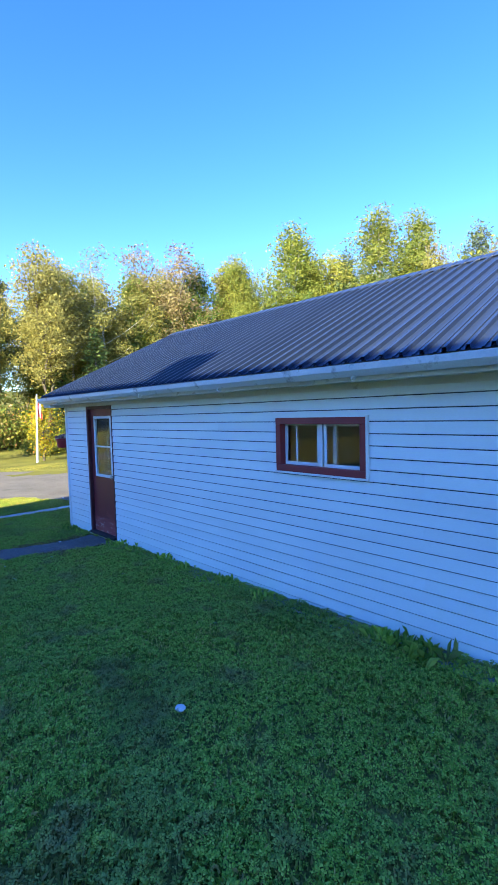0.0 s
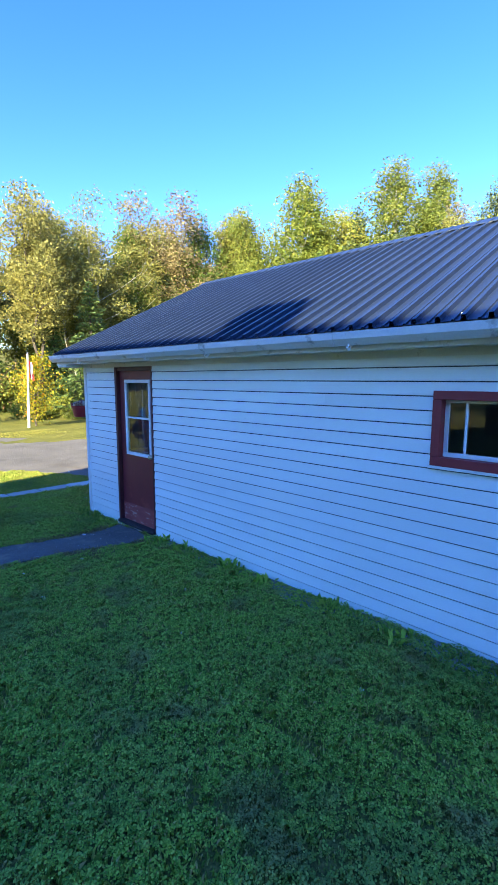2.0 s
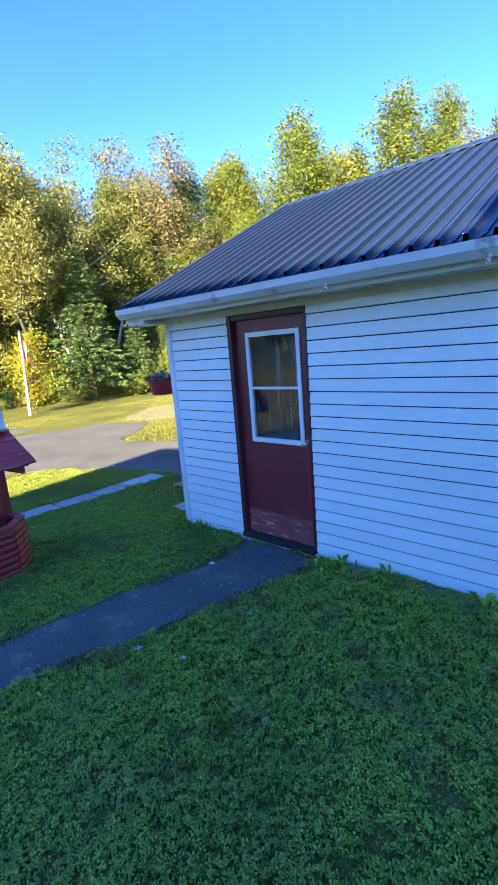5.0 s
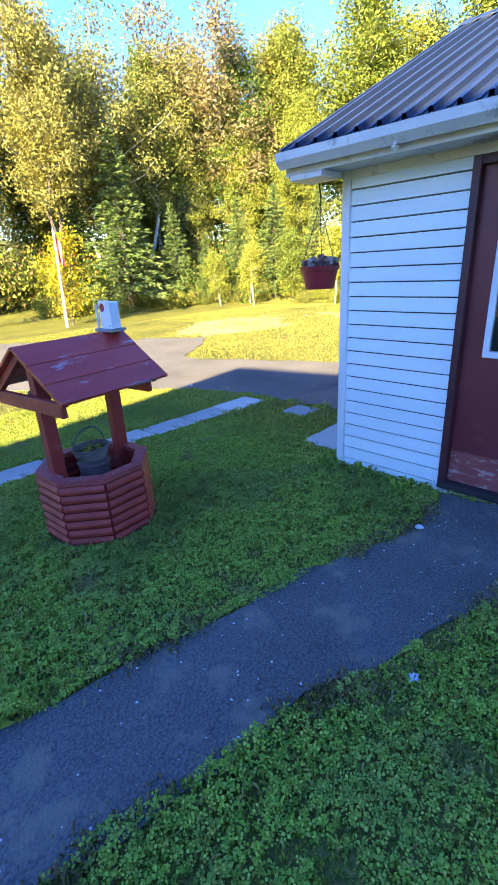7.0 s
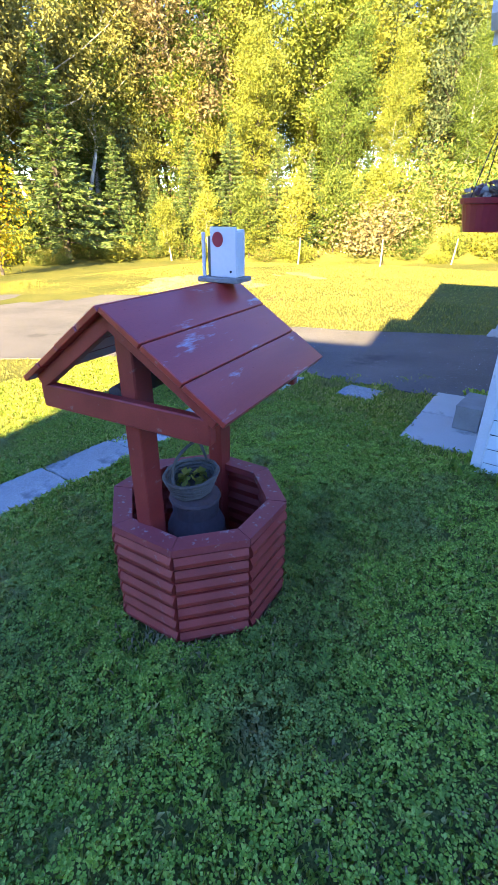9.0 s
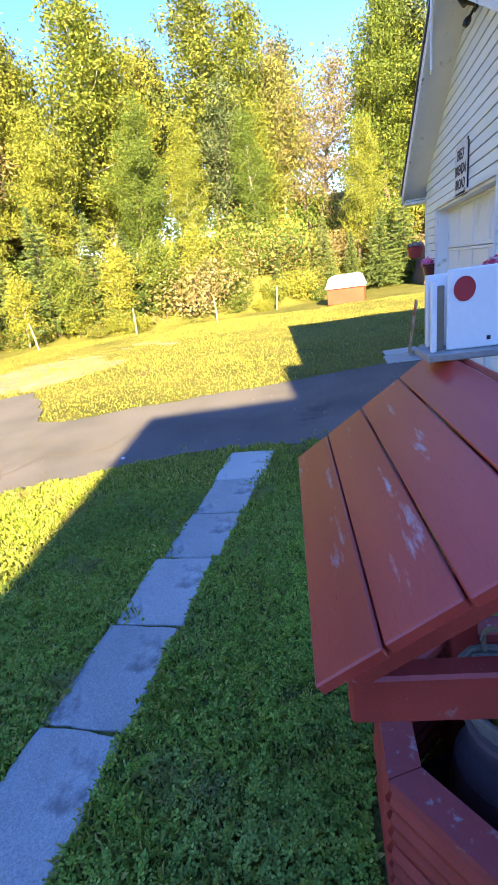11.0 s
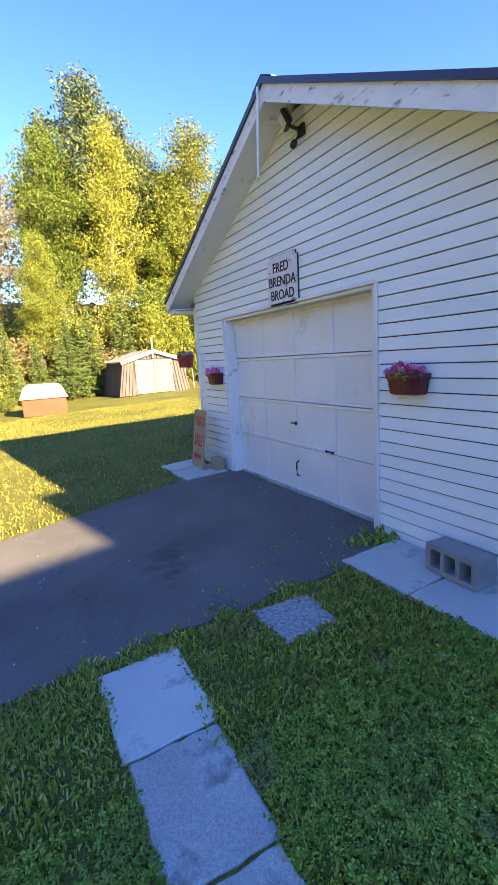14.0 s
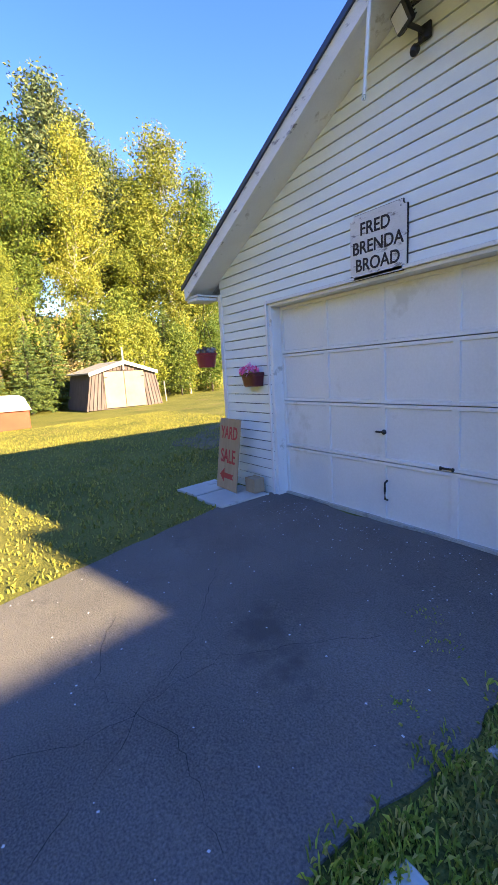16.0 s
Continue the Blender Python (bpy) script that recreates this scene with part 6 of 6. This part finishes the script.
def turf(name, count, region, length, width, seed, material, leafy_top=False, label=""):
    """A great many short bent blades, or little three-lobed clover leaves in uneven cushions, as one sheet of turf."""
    rng = np.random.default_rng(seed)
    xy = rng.uniform((region[0], region[2]), (region[1], region[3]), (count, 2))
    rows = []
    for x, y in xy.tolist():
        if bare(x, y) or edge_distance(x, y) > 0:
            continue
        broad = max(0.6, 0.85 + 0.6 * noise.noise((x * 0.9, y * 0.9, 4)))
        cushion = noise.noise((x * 7.0, y * 7.0, 8)) + 0.6 * noise.noise((x * 17.0, y * 17.0, 2))
        if leafy_top and cushion < -0.42:
            continue
        rows.append((x, y, lay(x, y) + 0.012 * noise.noise((x * 1.7, y * 1.7, 0)), broad, cushion))
    x, y, z, broad, cushion = np.array(rows).T
    n = len(x)
    a, t = rng.uniform(0, math.tau, n), rng.uniform(0.15, 0.95, n)
    L, w = length * rng.uniform(0.5, 1.3, n) * broad, width * rng.uniform(0.6, 1.3, n)
    if leafy_top:
        hz = z + length * broad * np.clip(0.75 + 0.9 * cushion, 0.25, 1.7) * rng.uniform(0.75, 1.1, n)
        tx, ty = rng.normal(0, 0.35, (2, n))
        out = []
        for k in range(3):
            b = a + k * 2.094
            cb, sb = np.cos(b), np.sin(b)
            for r, side in ((0.08, 0.0), (0.75, 0.52), (1.2, 0.0), (0.75, -0.52)):
                dx, dy = (cb * r - sb * side) * w, (sb * r + cb * side) * w
                out.append(np.stack([x + dx, y + dy, hz + dx * tx + dy * ty + (0.3 * w if side else 0.1 * r * w)], 1))
        v = np.stack(out, 1).reshape(-1, 3)
        faces = np.arange(12 * n).reshape(-1, 4)
    else:
        L = L * np.clip(0.95 + 0.4 * cushion, 0.6, 1.4)
        ca, sa = np.cos(a), np.sin(a)
        dx, dy = ca * L * t, sa * L * t
        v = np.stack([np.stack([x - sa * w, y + ca * w, z - 0.005], 1), np.stack([x + sa * w, y - ca * w, z - 0.005], 1),
                      np.stack([x + dx * 0.45 + sa * w * 0.7, y + dy * 0.45 - ca * w * 0.7, z + L * 0.6], 1), np.stack([x + dx, y + dy, z + L * (1 - 0.45 * t)], 1),
                      np.stack([x + dx * 0.45 - sa * w * 0.7, y + dy * 0.45 + ca * w * 0.7, z + L * 0.6], 1)], 1).reshape(-1, 3)
        faces = np.arange(5 * n).reshape(-1, 5)
    return tagged(new(name, mesh_of(name, v.tolist(), faces.tolist(), material)), label, "grass" if not leafy_top else "clover", kind="stuff")


turf("grass", 170000, (-3.6, 0.0, -8.0, 3.2), 0.046, 0.0052, 1, GRASSB, label="short mown grass in the shade")
turf("grass", 90000, (-2.4, 1.6, 0.0, 4.6), 0.048, 0.0052, 2, GRASSB, label="short mown grass beside the walk")
turf("clover", 150000, (-3.6, 0.0, -8.0, 1.6), 0.046, 0.0105, 3, CLOVER, True, "clover leaves in the lawn")
turf("clover", 40000, (-2.4, 0.5, 0.4, 3.4), 0.040, 0.0105, 4, CLOVER, True, "clover leaves beside the walk")
turf("grass", 90000, (-2.0, 16.0, -4.0, 13.0), 0.05, 0.010, 5, SUNGRASS, label="sunlit lawn beyond the driveway")
# longer tufts along edges
erng = random.Random(9)


def tuft(x, y, n, length, spread, seed, material=GRASSB, name="grass_tuft", label="tuft of longer grass", leafy=False):
    rng = np.random.default_rng(seed)
    if in_poly(x, y, PATH_POLY):
        y += 0.16 if y > -0.9 - 0.2 * (x + 3) * 0.8 else -0.16
    verts, faces = [], []
    for _ in range(n):
        px, py = rng.normal(0, spread, 2)
        a, L, t, w = rng.uniform(0, math.tau), length * rng.uniform(0.5, 1.2), rng.uniform(0.2, 0.8), (0.004 if not leafy else 0.014) * rng.uniform(0.7, 1.3)
        z = lay(x + px, y + py) - lay(x, y)
        ca, sa = math.cos(a), math.sin(a)
        i = len(verts)
        dx, dy = ca * L * t, sa * L * t
        verts += [(px - sa * w * 0.6, py + ca * w * 0.6, z - 0.005), (px + sa * w * 0.6, py - ca * w * 0.6, z - 0.005), (px + dx * 0.5 + sa * w, py + dy * 0.5 - ca * w, z + L * 0.65), (px + dx, py + dy, z + L * (1 - 0.4 * t)), (px + dx * 0.5 - sa * w, py + dy * 0.5 + ca * w, z + L * 0.65)]
        faces.append((i, i + 1, i + 2, i + 3, i + 4))
    ob = new(name, mesh_of(name, verts, faces, material))
    ob.matrix_basis = Matrix.Translation((x, y, lay(x, y)))
    return tagged(ob, label, "weeds" if leafy else "grass tuft", kind="stuff")


for k, (x, y, n, L, s) in enumerate(((-0.22, -6.75, 60, 0.16, 0.10), (-0.18, -6.45, 30, 0.13, 0.06), (-0.2, -7.35, 26, 0.10, 0.06), (-0.2, -5.1, 26, 0.10, 0.07), (-0.16, -4.45, 24, 0.11, 0.06), (-0.14, -3.7, 20, 0.12, 0.05), (-0.14, -3.2, 24, 0.13, 0.06), (-0.12, -2.45, 30, 0.12, 0.07), (-0.12, -2.0, 40, 0.11, 0.08),
                                    (-0.12, -0.7, 30, 0.08, 0.08), (-0.08, -0.3, 36, 0.09, 0.09), (-0.02, 0.05, 30, 0.09, 0.07), (0.12, 0.04, 16, 0.08, 0.04), (1.56, 0.10, 60, 0.09, 0.07), (1.62, 0.3, 24, 0.07, 0.05))):
    tuft(x, y, n, L, s, 100 + k, CLOVER, "weed_clump", "low green weeds at the foot of the wall", True)
for k in range(46):
    u = erng.random()
    if u < 0.4:
        x, y = 1.36 + erng.uniform(-0.06, 0.03), erng.uniform(0.6, 3.2)
    elif u < 0.6:
        x = erng.uniform(-3.4, -0.4)
        y = -1.08 - 0.32 * (x + 3.1) * 0.9 + erng.uniform(-0.1, 0.05)
    elif u < 0.8:
        a = erng.uniform(0, math.tau)
        x, y = -1.837 + 0.46 * math.cos(a), 0.826 + 0.46 * math.sin(a)
    else:
        x, y = erng.uniform(-2.4, 1.0), 1.98 + erng.choice((0.0, 0.5)) + erng.uniform(-0.03, 0.03)
    tuft(x, y, 40, 0.055, 0.05, 200 + k)
for k, (x, y, s) in enumerate(((1.75, 1.02, 0.07), (1.95, 0.86, 0.06), (0.95, 3.1, 0.09), (1.5, 3.0, 0.08), (1.62, 1.5, 0.05))):
    tuft(x, y, 45, 0.03, s * 0.8, 300 + k)
# pale stones in the lawn
for k, (x, y, s) in enumerate(((-1.853, -6.019, 0.05), (-1.647, -1.825, 0.035), (-1.75, -2.563, 0.04), (-0.9, -5.2, 0.025), (-0.75, -3.3, 0.025), (-1.25, -3.9, 0.022), (-1.05, -1.85, 0.035), (-0.62, -1.02, 0.04), (-1.75, -1.5, 0.04), (0.35, 0.9, 0.045), (-0.1, 0.85, 0.03), (-1.0, -7.2, 0.02), (1.28, 3.6, 0.035))):
    bm = bmesh.new()
    bmesh.ops.create_icosphere(bm, subdivisions=2, radius=s * 0.65)
    for v in bm.verts:
        v.co *= 1 + 0.35 * noise.noise(v.co * 22 + Vector((k, 0, 0)))
        v.co.z *= 0.6
    tagged(part("stone", bm, PALE, None, at=Matrix.Translation((x, y, lay(x, y) + s * 0.35))), "small pale stone lying in the grass", "stone", "stones in the lawn")
# flakes of paint and grit on the asphalt
rng = np.random.default_rng(77)
verts, faces = [], []
spots = [(rng.uniform(1.6, 4.3), abs(rng.normal(0.0, 0.35)) + 0.03, 0.006) for _ in range(420)] + [(rng.uniform(1.4, 4.2), rng.uniform(0.3, 3.2), 0.006) for _ in range(240)] + \
        [(rng.uniform(-3.4, -0.2), rng.uniform(-1.6, -0.5), 0.006) for _ in range(420)]
for x, y, s in spots[::2]:
    if not (in_poly(x, y, DRIVE_POLY) or in_poly(x, y, PATH_POLY)):
        continue
    s *= rng.uniform(0.3, 1.35)
    z = lay(x, y) + 0.0145
    a = rng.uniform(0, 6.28)
    i = len(verts)
    for k in range(4):
        b = a + k * 1.57 + rng.uniform(-0.4, 0.4)
        verts.append((x + s * math.cos(b), y + s * math.sin(b), z))
    verts.append((x, y, z + s * 0.5))
    faces += [(i + k, i + (k + 1) % 4, i + 4) for k in range(4)]
tagged(new("paint_flakes", mesh_of("paint_flakes", verts, faces, PALE)), "pale paint flakes and grit on asphalt", "grit", kind="stuff")


# cracks in the asphalt, filled with sand
def crack(points, width, seed, material=CRACK):
    rng_ = random.Random(seed)
    pts = []
    for (ax, ay), (bx, by) in zip(points, points[1:]):
        n_ = max(2, int(math.hypot(bx - ax, by - ay) / 0.06))
        for k in range(n_):
            pts.append((ax + (bx - ax) * k / n_ + rng_.uniform(-0.02, 0.02), ay + (by - ay) * k / n_ + rng_.uniform(-0.02, 0.02)))
    v, f = [], []
    for k, (x, y) in enumerate(pts):
        w = width * rng_.uniform(0.3, 1.4)
        q = pts[min(k + 1, len(pts) - 1)]
        p = pts[max(k - 1, 0)]
        d = Vector((q[0] - p[0], q[1] - p[1])).normalized()
        z = lay(x, y) + 0.0165
        v += [(x - d.y * w, y + d.x * w, z), (x + d.y * w, y - d.x * w, z)]
        if k:
            f.append((2 * k - 2, 2 * k - 1, 2 * k + 1, 2 * k))
    return tagged(new("crack", mesh_of("crack", v, f, material)), "sand-filled crack in the asphalt", "crack", "cracks in the driveway", kind="structure")


crng = random.Random(21)
for k in range(13):
    x, y = crng.uniform(0.3, 2.6), crng.uniform(3.9, 5.6)
    a = crng.uniform(-0.5, 0.5) + (0 if crng.random() < 0.6 else 1.5) - 0.6
    pts = [(x, y)]
    for _ in range(4):
        a += crng.uniform(-0.6, 0.6)
        pts.append((pts[-1][0] + 0.28 * math.cos(a), pts[-1][1] + 0.28 * math.sin(a)))
    pts = [p for p in pts if in_poly(p[0], p[1], DRIVE_POLY)]
    if len(pts) > 2:
        crack(pts, 0.008, k)
for k, pts in enumerate((((1.6, 2.4), (2.1, 2.3), (2.6, 2.5), (3.2, 2.2)), ((2.0, 1.2), (2.4, 1.9), (2.3, 2.6), (2.6, 3.4)), ((1.9, 2.9), (2.6, 2.0), (3.4, 1.3)), ((2.4, 6.4), (3.2, 6.9), (4.0, 7.1)))):
    crack(pts, 0.0013, 50 + k, DARK)

# dry, trodden grass along the path
k = 0
for (ax, ay), (bx, by) in zip(PATH_POLY, PATH_POLY[1:]):
    if min(ax, bx) < -3.4:
        continue
    for _ in range(int(math.hypot(bx - ax, by - ay) / 0.075)):
        u, k = erng.random(), k + 1
        out = 0.05 if ay > -0.99 and by > -0.99 else -0.05
        x, y = ax + (bx - ax) * u, ay + (by - ay) * u + out + erng.uniform(-0.05, 0.04)
        if noise.noise((x * 2.3, y * 2.3, 3)) > -0.12:
            tuft(x, y, 60, 0.048, 0.05, 500 + k, DRYGRASS, "dry_tuft", "dry tan grass at the edge of the path")
for k, (x, y) in enumerate(((-2.45, -0.2), (-2.3, -0.05), (-0.55, -0.88), (-0.62, -0.82), (-1.9, 0.45), (-2.2, 0.7), (-2.25, 0.85), (-2.1, 0.55), (-0.75, -1.62), (-0.9, -1.58))):
    tuft(x, y, 70, 0.05, 0.07, 560 + k, DRYGRASS, "dry_tuft", "dry tan grass in the lawn")
